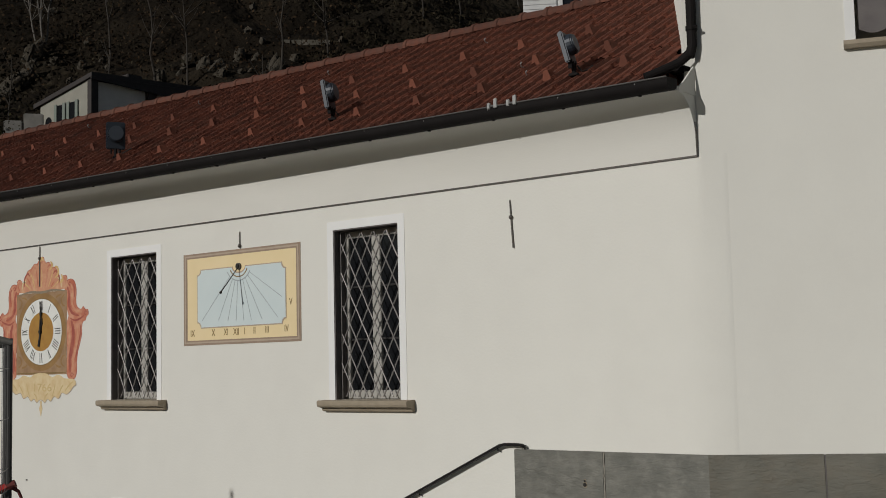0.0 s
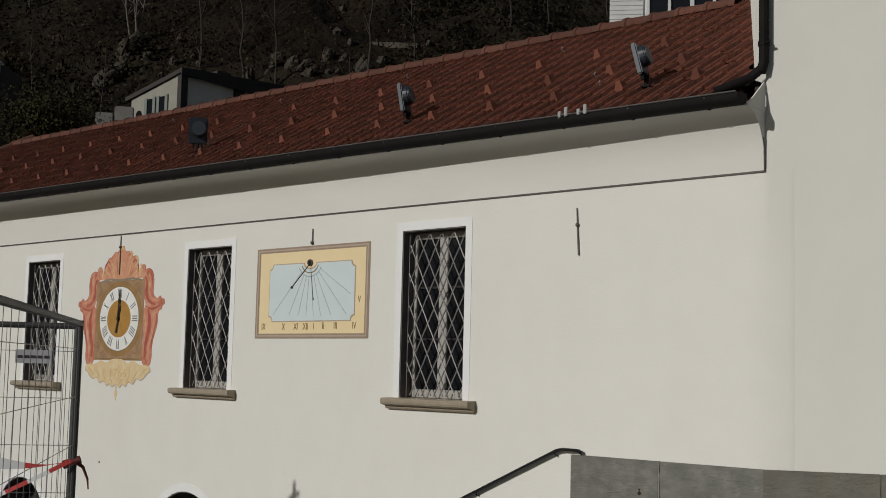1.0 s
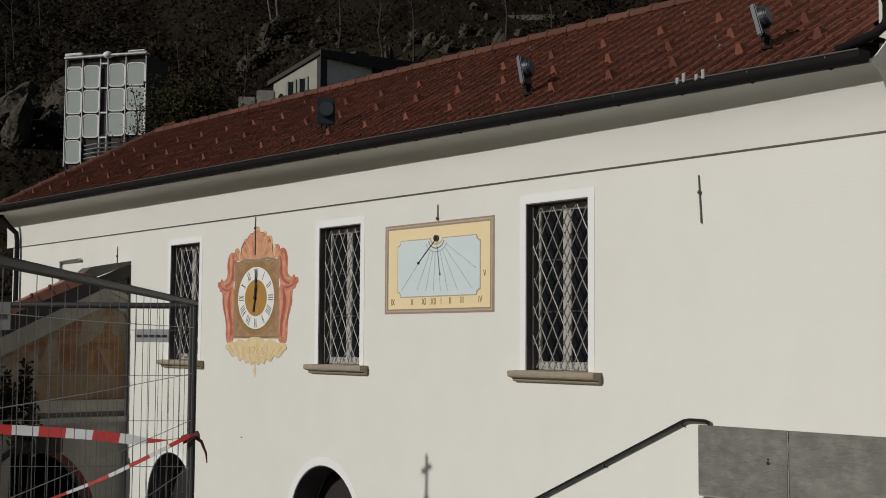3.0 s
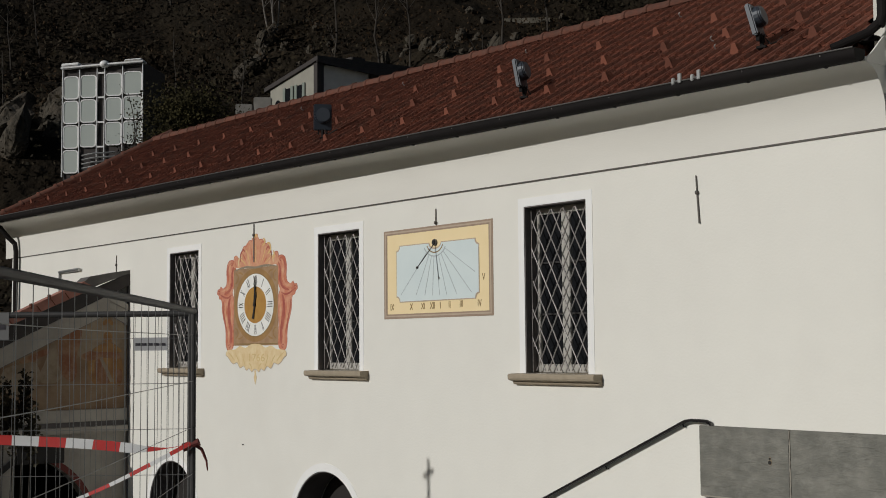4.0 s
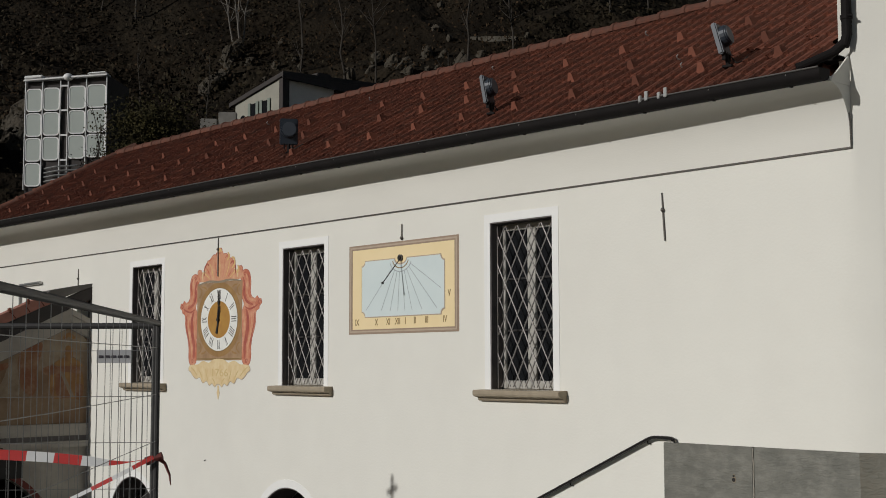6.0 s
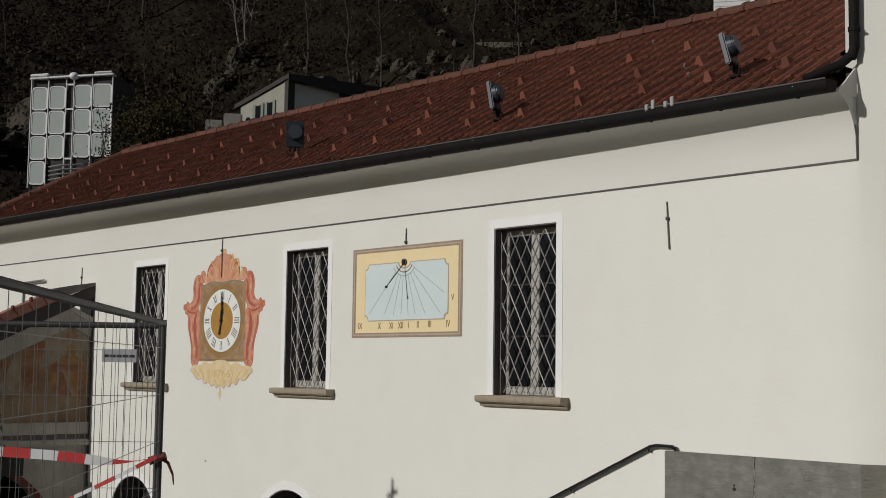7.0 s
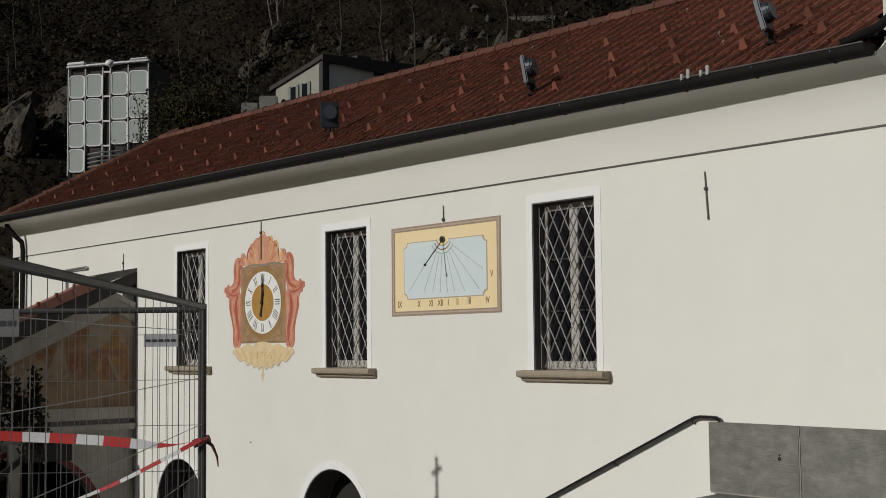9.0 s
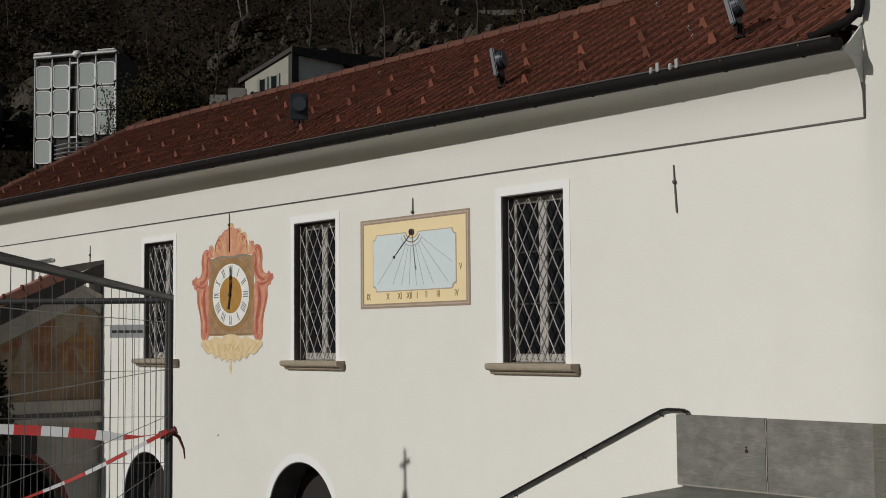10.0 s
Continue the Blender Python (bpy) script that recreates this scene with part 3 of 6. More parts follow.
for z, keen in ((COURT_Z, 0.0), (2.9, 0.0), (3.4, 0.25), (3.7, 0.6), (3.93, 1.0)):
    ring = []
    for k in range(13):
        t = k / 12
        soft_p = a_ * (1 - t) ** 2 + corner * 2 * t * (1 - t) + b_ * t ** 2
        keen_p = a_.lerp(corner, t * 2) if t < 0.5 else corner.lerp(b_, t * 2 - 1)
        q = soft_p.lerp(keen_p, keen)
        ring.append(bm.verts.new((q.x, q.y, z)))
    tuck = b_ + along_ch * 0.012
    ring += [bm.verts.new((tuck.x, tuck.y + 0.004, z)), bm.verts.new((b_.x - 0.1, b_.y + 0.3, z)), bm.verts.new((a_.x, a_.y + 0.3, z))]
    rings.append(ring)
for a, b in zip(rings, rings[1:]):
    for k in range(len(a)):
        bm.faces.new((a[k], a[(k + 1) % len(a)], b[(k + 1) % len(a)], b[k]))
tagged(mesh_object("wall_corner", bm, PLASTER, smooth=True), "rounded off-white plaster corner between annex and church", "wall", kind="structure")
ch_side = mesh_object("wall_church_side", box((0.01, 0.02, -2), (0.5, 11, 13)), PLASTER)
ch_side.matrix_world = CH_SIDE
tagged(ch_side, "off-white plastered side wall of the church above the roof", "wall", kind="structure")
ch_top = mesh_object("church_roof", box((-0.3, -0.3, 13.0), (14.3, 11.3, 13.3)), ROOF_D)
ch_top.matrix_world = CH
tagged(ch_top, "dark flat roof closing the church", "roof", kind="structure")

# ---- windows of the annex ----
def barred_window(i, x0):
    w = thing("window_%d" % (i + 1), "tall window with diamond iron grille and stone sill", "window", kind="structure")
    x1, z0, z1 = x0 + WIN_W, WIN_Z0, WIN_Z1
    b = 0.095
    for name, lo, hi in (("surround", (x0 - b, -0.005, z0), (x0, 0.004, z1 + b)), ("surround", (x1, -0.005, z0), (x1 + b, 0.004, z1 + b)), ("surround", (x0, -0.005, z1), (x1, 0.004, z1 + b))):
        part(name, box(lo, hi), PAINT_W, w, "white painted band")
    # sill with a worn moulded edge
    prof = [(0.24, z0 - 0.125), (-0.040, z0 - 0.125), (-0.055, z0 - 0.110), (-0.060, z0 - 0.088), (-0.110, z0 - 0.078), (-0.130, z0 - 0.070), (-0.138, z0 - 0.050), (-0.138, z0 - 0.018), (-0.126, z0 - 0.004), (0.24, z0 + 0.006)]
    part("window_sill", sweep_x(prof, x0 - 0.16, x1 + 0.20), SANDSTONE, w, "worn beige stone sill")
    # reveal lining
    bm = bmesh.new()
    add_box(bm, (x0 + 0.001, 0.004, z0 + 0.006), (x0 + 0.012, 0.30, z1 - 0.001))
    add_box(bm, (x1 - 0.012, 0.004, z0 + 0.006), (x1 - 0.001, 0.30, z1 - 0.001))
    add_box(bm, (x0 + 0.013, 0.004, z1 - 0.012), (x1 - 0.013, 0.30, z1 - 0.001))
    part("reveal", bm, GREY_D, w, "dark grey reveal")
    # casement
    yf = 0.165
    fr = [((x0 + 0.013, z0 + 0.008), (x0 + 0.072, z1 - 0.014)), ((x1 - 0.072, z0 + 0.008), (x1 - 0.013, z1 - 0.014)), ((x0 + 0.074, z0 + 0.008), (x1 - 0.074, z0 + 0.10)), ((x0 + 0.074, z1 - 0.09), (x1 - 0.074, z1 - 0.014)), (((x0 + x1) / 2 - 0.065, z0 + 0.102), ((x0 + x1) / 2 + 0.065, z1 - 0.092))]
    for a, c in fr:
        part("window_frame", box((a[0], yf, a[1]), (c[0], yf + 0.06, c[1]), 0.006), FRAME_W, w)
    mid = (x0 + x1) / 2
    for a, c in ((x0 + 0.075, mid - 0.067), (mid + 0.067, x1 - 0.075)):
        p = part("pane", box((a, yf + 0.03, z0 + 0.103), (c, yf + 0.036, z1 - 0.093)), GLASS, w)
        for zz in (z0 + 0.66, z0 + 1.24):
            part("glazing_bar", box((a, yf + 0.012, zz - 0.011), (c, yf + 0.028, zz + 0.011)), DARKP, w)
    # grille: two sets of slanting rods, slightly waved, with ends bent back into the reveal
    yg = 0.09
    px, pz = 0.187, 0.338
    rng = random.Random(i)
    for sgn in (1, -1):
        for k in range(-12, 22):
            pts = []
            n = 34
            zz0, zz1 = z0 + 0.03, z1 - 0.05
            for s in range(n + 1):
                z = zz0 + (zz1 - zz0) * s / n
                x = x0 + 0.06 + k * px + sgn * (z - z0) * px / pz
                if x0 + 0.02 <= x <= x1 - 0.02:
                    pts.append((x, yg + sgn * 0.007 + rng.uniform(-0.003, 0.003), z))
            if len(pts) >= 3:
                part("grille_rod", tube(pts, 0.0078, 6), GRATE, w)
    for xx in (x0 + 0.022, x1 - 0.022):
        part("grille_rod", tube([(xx, yg, z0 + 0.01), (xx, yg, z1 - 0.03)], 0.008, 6), GRATE, w)
    return w


for i, x0 in enumerate(WIN_X):
    barred_window(i, x0)

# arched doorways
for i, (cx, hw, zs) in enumerate(ARCHES):
    d = thing("door_%d" % (i + 1), "dark arched doorway with white painted surround", "door", kind="structure")
    outer = arch_loop(cx, hw, zs, 0.11)
    loop = outer[:] + arch_loop(cx, hw, zs, 0.0)[::-1]
    part("surround", sheet_xz(loop, -0.005, 0.004), PAINT_W, d, "white painted band")
    part("door_leaf", sheet_xz(arch_loop(cx, hw - 0.02, zs), 0.42, 0.47), DOORWOOD, d, "dark wooden leaf")
    part("transom", box((cx - hw + 0.04, 0.385, zs + 0.02), (cx + hw - 0.04, 0.415, zs + 0.07), 0.004), BLACK_P, d)
    part("mullion", box((cx - 0.03, 0.385, COURT_Z + 0.03), (cx + 0.03, 0.415, zs + 0.018), 0.004), BLACK_P, d)
    rev = arch_loop(cx, hw - 0.001, zs) + arch_loop(cx, hw - 0.012, zs)[::-1]
    part("reveal", sheet_xz(rev, 0.006, 0.41), GREY_D, d)

# ---- sundial painted on the wall ----
SD = thing("sundial", "painted sundial with yellow border and pale blue field", "sundial")


def rect(x0, z0, x1, z1):
    return [(x0, z0), (x0, z1), (x1, z1), (x1, z0)]


SX0, SX1, SZ0, SZ1 = -2.665, -0.535, 2.434, 3.565
part("frame", sheet_xz(rect(SX0, SZ0, SX1, SZ1), -0.004, 0.002, [rect(SX0 + 0.075, SZ0 + 0.06, SX1 - 0.075, SZ1 - 0.06)]), TAUPE, SD, "taupe painted frame")
part("frame_bevel", sheet_xz(rect(SX0 + 0.028, SZ0 + 0.022, SX1 - 0.028, SZ1 - 0.022), -0.007, -0.0045, [rect(SX0 + 0.052, SZ0 + 0.042, SX1 - 0.052, SZ1 - 0.042)]), TAUPE_L, SD, "lighter painted moulding")
part("border", sheet_xz(rect(SX0 + 0.075, SZ0 + 0.06, SX1 - 0.075, SZ1 - 0.06), -0.0035, 0.002), YELLOW, SD, "yellow painted border")
BX0, BX1, BZ0, BZ1 = -2.385, -0.79, 2.65, 3.35
GX, GZ = -1.609, 3.358


def notched(o):
    """The blue field: corners cut by small quarter circles, a half circle under the pin."""
    r, out = 0.07 - o * 0.3, []
    x0, x1, z0, z1 = BX0 - o, BX1 + o, BZ0 - o, BZ1 + o
    for cx, cz, a0, a1 in ((x0, z0, 0, 90), (x0, z1, 270, 360)):
        out += [(cx + r * math.cos(radians(a0 + (a1 - a0) * k / 6)), cz + r * math.sin(radians(a0 + (a1 - a0) * k / 6))) for k in range(7)]
    rr = 0.125 - o
    out += [(GX + rr * math.cos(radians(180 + 180 * k / 14)), z1 + 0.6 * rr * math.sin(radians(180 + 180 * k / 14))) for k in range(15)]
    for cx, cz, a0, a1 in ((x1, z1, 180, 270), (x1, z0, 90, 180)):
        out += [(cx + r * math.cos(radians(a0 + (a1 - a0) * k / 6)), cz + r * math.sin(radians(a0 + (a1 - a0) * k / 6))) for k in range(7)]
    return out


part("field_outline", sheet_xz(notched(0.012), -0.0065, -0.004), TAUPE_L, SD)
part("field", sheet_xz(notched(0.0), -0.009, -0.0045), SKYBLUE, SD, "pale blue painted field")
ends = ((-2.301, 2.733), (-1.987, 2.726), (-1.812, 2.712), (-1.661, 2.709), (-1.521, 2.706), (-1.384, 2.709), (-1.196, 2.711), (-0.922, 2.72), (-0.852, 2.957))
for ex, ez in ends:
    d = Vector((ex - GX, ez - GZ))
    u = d.normalized()
    a = Vector((GX + u.x * 0.225, GZ + u.y * 0.175))
    nrm = Vector((-u.y, u.x)) * 0.0036
    e = Vector((ex, ez))
    part("hour_line", sheet_xz([tuple(a + nrm), tuple(e + nrm), tuple(e - nrm), tuple(a - nrm)], -0.0105, -0.0092), LINE, SD)
arc = ellipse(GX, GZ, 0.225, 0.175, 20, 200, 340) + ellipse(GX, GZ, 0.212, 0.163, 20, 340, 200)
part("hour_arc", sheet_xz(arc, -0.0105, -0.0092), LINE, SD)
arc2 = ellipse(GX, GZ, 0.165, 0.13, 20, 195, 345) + ellipse(GX, GZ, 0.15, 0.117, 20, 345, 195)
part("hour_arc", sheet_xz(arc2, -0.0105, -0.0092), OCHRE_D, SD)
UPR = pose(0, 0, 0, 90, 0, 0)
for body, x, z in (("IX", -2.491, 2.58), ("X", -2.092, 2.576), ("XI", -1.855, 2.577), ("XII", -1.668, 2.577), ("I", -1.514, 2.578), ("II", -1.338, 2.581), ("III", -1.117, 2.584), ("IV", -0.782, 2.584), ("V", -0.704, 2.889)):
    text_mesh("numeral", body, 0.115, Matrix.Translation((x, -0.0055, z)) @ UPR @ Matrix.Diagonal((0.75, 1, 1, 1)), OCHRE_D, SD)
gn = thing("gnomon", "black iron gnomon rod standing out from the sundial", "gnomon")
TIP = (-1.585, -0.305, 3.034)
part("rod", tube([(GX, -0.005, GZ), TIP], 0.0062, 8), BLACK_P, gn)
bm = bmesh.new()
bmesh.ops.create_uvsphere(bm, u_segments=10, v_segments=8, radius=0.017, matrix=Matrix.Translation(TIP))
part("tip_ball", bm, BLACK_P, gn, smooth=True)
part("rosette", sheet_xz(ellipse(GX, GZ, 0.046, 0.04, 20), -0.022, -0.004), IRON, gn, "dark round rosette")
part("boss", sheet_xz(ellipse(GX, GZ, 0.028, 0.025, 14), -0.034, -0.0225), BLACK_P, gn)

# ---- clock painted on the wall ----
CL = thing("wall_clock", "painted baroque clock with red scrolls and white dial", "clock")
KX, KZ = -5.872, 2.72


def mirrored(half):
    """A closed outline from the left half, given from the top down the left side."""
    return [(KX + x, KZ + z) for x, z in half] + [(KX - x, KZ + z) for x, z in half[::-1] if abs(x) > 1e-6]


def stroke(pts, wide, sx=1):
    """A brush stroke that swells in the middle, along points measured from the dial's middle."""
    line = smooth_outline([(sx * x, z) for x, z in pts], 4, False) + [(sx * pts[-1][0], pts[-1][1])]
    left, right = [], []
    for i, q in enumerate(line):
        d = Vector(line[min(i + 1, len(line) - 1)]) - Vector(line[max(i - 1, 0)])
        d.normalize()
        w = wide * (0.25 + 0.75 * math.sin(math.pi * i / (len(line) - 1)) ** 0.6) / 2
        left.append((KX + q[0] - d.y * w, KZ + q[1] + d.x * w))
        right.append((KX + q[0] + d.y * w, KZ + q[1] - d.x * w))
    return left + right[::-1]


# side scrolls: a curled shoulder, a winged volute and a bellied column
SCROLL = ((0.60, 0.48), (0.59, 0.60), (0.65, 0.685), (0.74, 0.695), (0.82, 0.64), (0.855, 0.52), (0.845, 0.40), (0.87, 0.315), (0.96, 0.275), (1.02, 0.31), (1.06, 0.27), (1.12, 0.265), (1.14, 0.20), (1.09, 0.165), (1.07, 0.12), (1.01, 0.10), (0.985, 0.03), (0.985, -0.06), (0.95, -0.17), (0.895, -0.29), (0.87, -0.42), (0.868, -0.56), (0.825, -0.65), (0.73, -0.665), (0.655, -0.62), (0.635, -0.48), (0.65, -0.30), (0.63, -0.10), (0.635, 0.10), (0.68, 0.20), (0.63, 0.30), (0.61, 0.40))
for sx in (-1, 1):
    edge = smooth_outline([(KX + sx * (x + (0.010 if x > 0.7 else -0.006)), KZ + z * 1.012) for x, z in SCROLL], 3)
    part("scroll_outline", sheet_xz(edge, -0.0030, 0.002), ROSE_P, CL, "dark rose painted outline")
    part("scrollwork", sheet_xz(smooth_outline([(KX + sx * x, KZ + z) for x, z in SCROLL], 3), -0.0045, 0.002), RED_P, CL, "faded red painted scrollwork")
    for pts, wide in ((((0.64, 0.60), (0.69, 0.50), (0.68, 0.36), (0.76, 0.24), (0.92, 0.19)), 0.05), (((0.74, 0.13), (0.79, 0.0), (0.77, -0.20), (0.71, -0.40), (0.72, -0.58)), 0.075), (((0.95, 0.08), (0.96, -0.05), (0.90, -0.22), (0.85, -0.38)), 0.03), (((0.78, 0.64), (0.82, 0.55), (0.81, 0.44)), 0.03), (((0.70, 0.17), (0.82, 0.13), (0.95, 0.15), (1.05, 0.19)), 0.028)):
        part("scroll_shade", sheet_xz(stroke(pts, wide, sx), -0.0062, -0.0046), ROSE_P, CL, "dark rose painted shade")
    for pts, wide in ((((0.72, 0.65), (0.77, 0.54), (0.75, 0.40), (0.82, 0.28), (1.00, 0.235)), 0.045), (((0.88, 0.06), (0.89, -0.08), (0.85, -0.24), (0.79, -0.42), (0.79, -0.60)), 0.050), (((0.67, 0.06), (0.70, -0.10), (0.68, -0.28)), 0.035)):
        part("scroll_light", sheet_xz(stroke(pts, wide, sx), -0.0062, -0.0046), ORANGE_P, CL, "orange painted highlight")
    for x, z, r in ((1.085, 0.215, 0.042), (0.76, -0.615, 0.040), (0.70, 0.635, 0.035)):
        turn = [(x + r * (1 - k / 16) * math.cos(0.55 * k), z + 0.9 * r * (1 - k / 16) * math.sin(0.55 * k)) for k in range(13)]
        part("volute", sheet_xz(stroke(turn, 0.016, sx), -0.0076, -0.0064), ROSE_P, CL)

# crest of fluted shell and leaf curls
CREST = ((0, 1.05), (-0.055, 1.035), (-0.09, 0.965), (-0.19, 0.96), (-0.25, 0.90), (-0.35, 0.875), (-0.41, 0.79), (-0.47, 0.70), (-0.53, 0.755), (-0.615, 0.745), (-0.63, 0.66), (-0.585, 0.575))
part("crest_outline", sheet_xz(smooth_outline([(KX + (x - KX) * 1.018, KZ + (z - KZ) * 1.010) for x, z in mirrored(CREST)], 4), -0.0034, 0.002), ROSE_P, CL, "dark rose painted outline")
part("crest", sheet_xz(smooth_outline(mirrored(CREST), 4), -0.0052, -0.003), ORANGE_P, CL, "orange painted crest")
for k in range(9):
    a = radians(90 + (k - 4) * 17)
    base_pt = (0.30 * math.cos(a), 0.60 + 0.02 * math.sin(a))
    tip_pt = (0.50 * math.cos(a), 0.62 + 0.27 * math.sin(a))
    part("flute", sheet_xz(stroke((base_pt, ((base_pt[0] + tip_pt[0]) / 2 + 0.012, (base_pt[1] + tip_pt[1]) / 2), tip_pt), 0.030 if k % 2 else 0.018), -0.0068, -0.0053), RED_P if k % 2 else GILT_P, CL)
for sx in (-1, 1):
    for pts, wide, paint in ((((0.56, 0.60), (0.60, 0.68), (0.55, 0.73), (0.51, 0.68)), 0.030, RED_P), (((0.44, 0.66), (0.44, 0.76), (0.36, 0.84), (0.30, 0.80)), 0.030, ROSE_P), (((0.30, 0.86), (0.22, 0.93), (0.15, 0.90)), 0.030, RED_P), (((0.12, 0.94), (0.06, 1.00), (0.0, 0.97)), 0.026, RED_P), (((0.50, 0.60), (0.48, 0.70), (0.40, 0.74)), 0.026, CREAM_P)):
        part("leaf_stroke", sheet_xz(stroke(pts, wide, sx), -0.0084, -0.0070), paint, CL)
for pts in (((0.34, 0.74), (0.42, 0.80), (0.40, 0.88), (0.33, 0.90)), ((0.20, 0.86), (0.27, 0.92), (0.22, 0.98)), ((0.46, 0.66), (0.53, 0.71), (0.50, 0.78)), ((-0.04, 0.98), (0.0, 1.04), (0.05, 1.0))):
    part("gilt_leaf", sheet_xz(stroke(pts, 0.04), -0.0100, -0.0086), GILT_P, CL, "gilded yellow painted leaf")

part("panel", sheet_xz(rect(KX - 0.635, KZ - 0.60, KX + 0.635, KZ + 0.555), -0.0072, -0.0054), BROWN_P, CL, "brown painted panel")
part("panel_ledge", sheet_xz(stroke(((-0.60, 0.53), (-0.30, 0.575), (0.0, 0.555), (0.30, 0.575), (0.60, 0.545)), 0.034), -0.0112, -0.0074), RUST_D, CL, "taupe painted ledge")
part("panel_ledge", sheet_xz(stroke(((-0.62, -0.575), (0.0, -0.580), (0.62, -0.575)), 0.022), -0.0112, -0.0074), OCHRE_D, CL)
for sx in (-1, 1):
    for sz in (-1, 1):
        for pts in (((0.58, 0.50), (0.50, 0.44), (0.53, 0.36), (0.59, 0.34)), ((0.50, 0.50), (0.42, 0.49), (0.36, 0.46))):
            part("panel_scroll", sheet_xz(stroke([(x, sz * z) for x, z in pts], 0.026, sx), -0.0086, -0.0074), RIM_P, CL, "faint painted scroll")

# cream shell below, with a small hanging drop
SHELL = ((0, -0.575), (-0.16, -0.59), (-0.28, -0.635), (-0.44, -0.605), (-0.58, -0.655), (-0.70, -0.66), (-0.83, -0.675), (-0.855, -0.74), (-0.79, -0.77), (-0.72, -0.83), (-0.63, -0.87), (-0.52, -0.85), (-0.44, -0.93), (-0.33, -0.90), (-0.25, -0.965), (-0.17, -0.935), (-0.10, -0.985), (-0.04, -0.95))
part("shell_outline", sheet_xz(smooth_outline([(KX + (x - KX) * 1.012, KZ - 0.006 + (z - KZ) * 1.004) for x, z in mirrored(SHELL)], 3), -0.0116, -0.0076), TAUPE_L, CL, "faded brown painted outline")
part("shell", sheet_xz(smooth_outline(mirrored(SHELL), 3), -0.0128, -0.0076), CREAM_P, CL, "cream painted shell")
for sx in (-1, 1):
    for pts in (((0.80, -0.70), (0.70, -0.75), (0.60, -0.83)), ((0.56, -0.74), (0.50, -0.80), (0.44, -0.88)), ((0.36, -0.72), (0.34, -0.80), (0.28, -0.91)), ((0.18, -0.86), (0.12, -0.90), (0.09, -0.95))):
        part("shell_stroke", sheet_xz(stroke(pts, 0.022, sx), -0.0142, -0.0130), YEAR, CL)
part("drop", sheet_xz(smooth_outline([(KX + x, KZ + z) for x, z in ((-0.025, -0.97), (0.025, -0.97), (0.018, -1.02), (0.04, -1.07), (0.022, -1.12), (0.0, -1.175), (-0.022, -1.12), (-0.04, -1.07), (-0.018, -1.02))], 3), -0.0100, 0.002), CREAM_P, CL, "cream painted drop")
RX, RZ = 0.515, 0.462
part("dial_rim", sheet_xz(ellipse(KX, KZ, RX + 0.10, RZ + 0.085, 56), -0.0105, -0.0078), RIM_P, CL, "golden brown painted rim")
part("dial_edge", sheet_xz(ellipse(KX, KZ, RX + 0.014, RZ + 0.012, 56), -0.0125, -0.0108), OCHRE_D, CL)
part("dial", sheet_xz(ellipse(KX, KZ, RX, RZ, 56), -0.0150, -0.0128), FACE_W, CL, "white painted dial ring")
part("dial_centre", sheet_xz(ellipse(KX, KZ, 0.312, 0.272, 48), -0.0175, -0.0153), GOLD_P, CL, "golden ochre dial centre")


def numeral(body, n):
    """Thin painted strokes standing on the dial ring, feet towards the middle."""
    a = radians(90 - 30 * n)
    mid = Vector((0.415 * math.cos(a), 0.368 * math.sin(a)))
    up, across = Vector((math.cos(a), math.sin(a))), Vector((math.sin(a), -math.cos(a)))
    bm = bmesh.new()

    def bar(u0, r0, u1, r1, w):
        p, q = mid + across * u0 + up * r0, mid + across * u1 + up * r1
        e = (q - p).normalized()
        e = Vector((-e.y, e.x)) * w
        ring = [(p + e), (q + e), (q - e), (p - e)]
        lo = [bm.verts.new((KX + v.x, -0.0162, KZ + v.y)) for v in ring]
        hi = [bm.verts.new((KX + v.x, -0.0152, KZ + v.y)) for v in ring]
        bm.faces.new(lo)
        bm.faces.new(hi[::-1])
        for k in range(4):
            bm.faces.new((lo[k], hi[k], hi[(k + 1) % 4], lo[(k + 1) % 4]))
    wide = {"I": 0.033, "V": 0.050, "X": 0.052}
    u = -sum(wide[c] for c in body) / 2
    h = 0.068
    for c in body:
        w = wide[c]
        if c == "I":
            bar(u + w / 2, -h, u + w / 2, h, 0.0068)
        elif c == "V":
            bar(u + 0.008, h, u + w / 2, -h, 0.0070)
            bar(u + w - 0.008, h, u + w / 2, -h, 0.0040)
        else:
            bar(u + 0.008, h, u + w - 0.008, -h, 0.0070)
            bar(u + w - 0.008, h, u + 0.008, -h, 0.0040)
        u += w
    part("numeral", bm, GREY_INK, CL)


for n, body in enumerate(("XII", "I", "II", "III", "IIII", "V", "VI", "VII", "VIII", "IX", "X", "XI")):
    numeral(body, n)


def hand(length, wide, tail, angle, y):
    a = radians(angle)
    u, v = Vector((math.sin(a), math.cos(a))), Vector((math.cos(a), -math.sin(a)))
    P = [(-tail, wide * 1.25), (-tail * 0.5, wide * 0.8), (0, wide), (length * 0.5, wide * 0.5), (length * 0.62, wide * 1.3), (length * 0.72, wide * 0.5), (length, 0.003)]
    pts = [(KX + (u * s + v * w).x, KZ + (u * s + v * w).y) for s, w in P] + [(KX + (u * s - v * w).x, KZ + (u * s - v * w).y) for s, w in P[::-1]]
    return sheet_xz(pts, y, y + 0.006)


part("hour_hand", hand(0.20, 0.020, 0.21, 13, -0.020), BLACK_P, CL, "black iron hour hand")
part("minute_hand", hand(0.42, 0.021, 0.02, 3, -0.028), BLACK_P, CL, "black iron minute hand")
part("hub", sheet_xz(ellipse(KX, KZ, 0.028, 0.025, 14), -0.034, -0.0077), BLACK_P, CL)
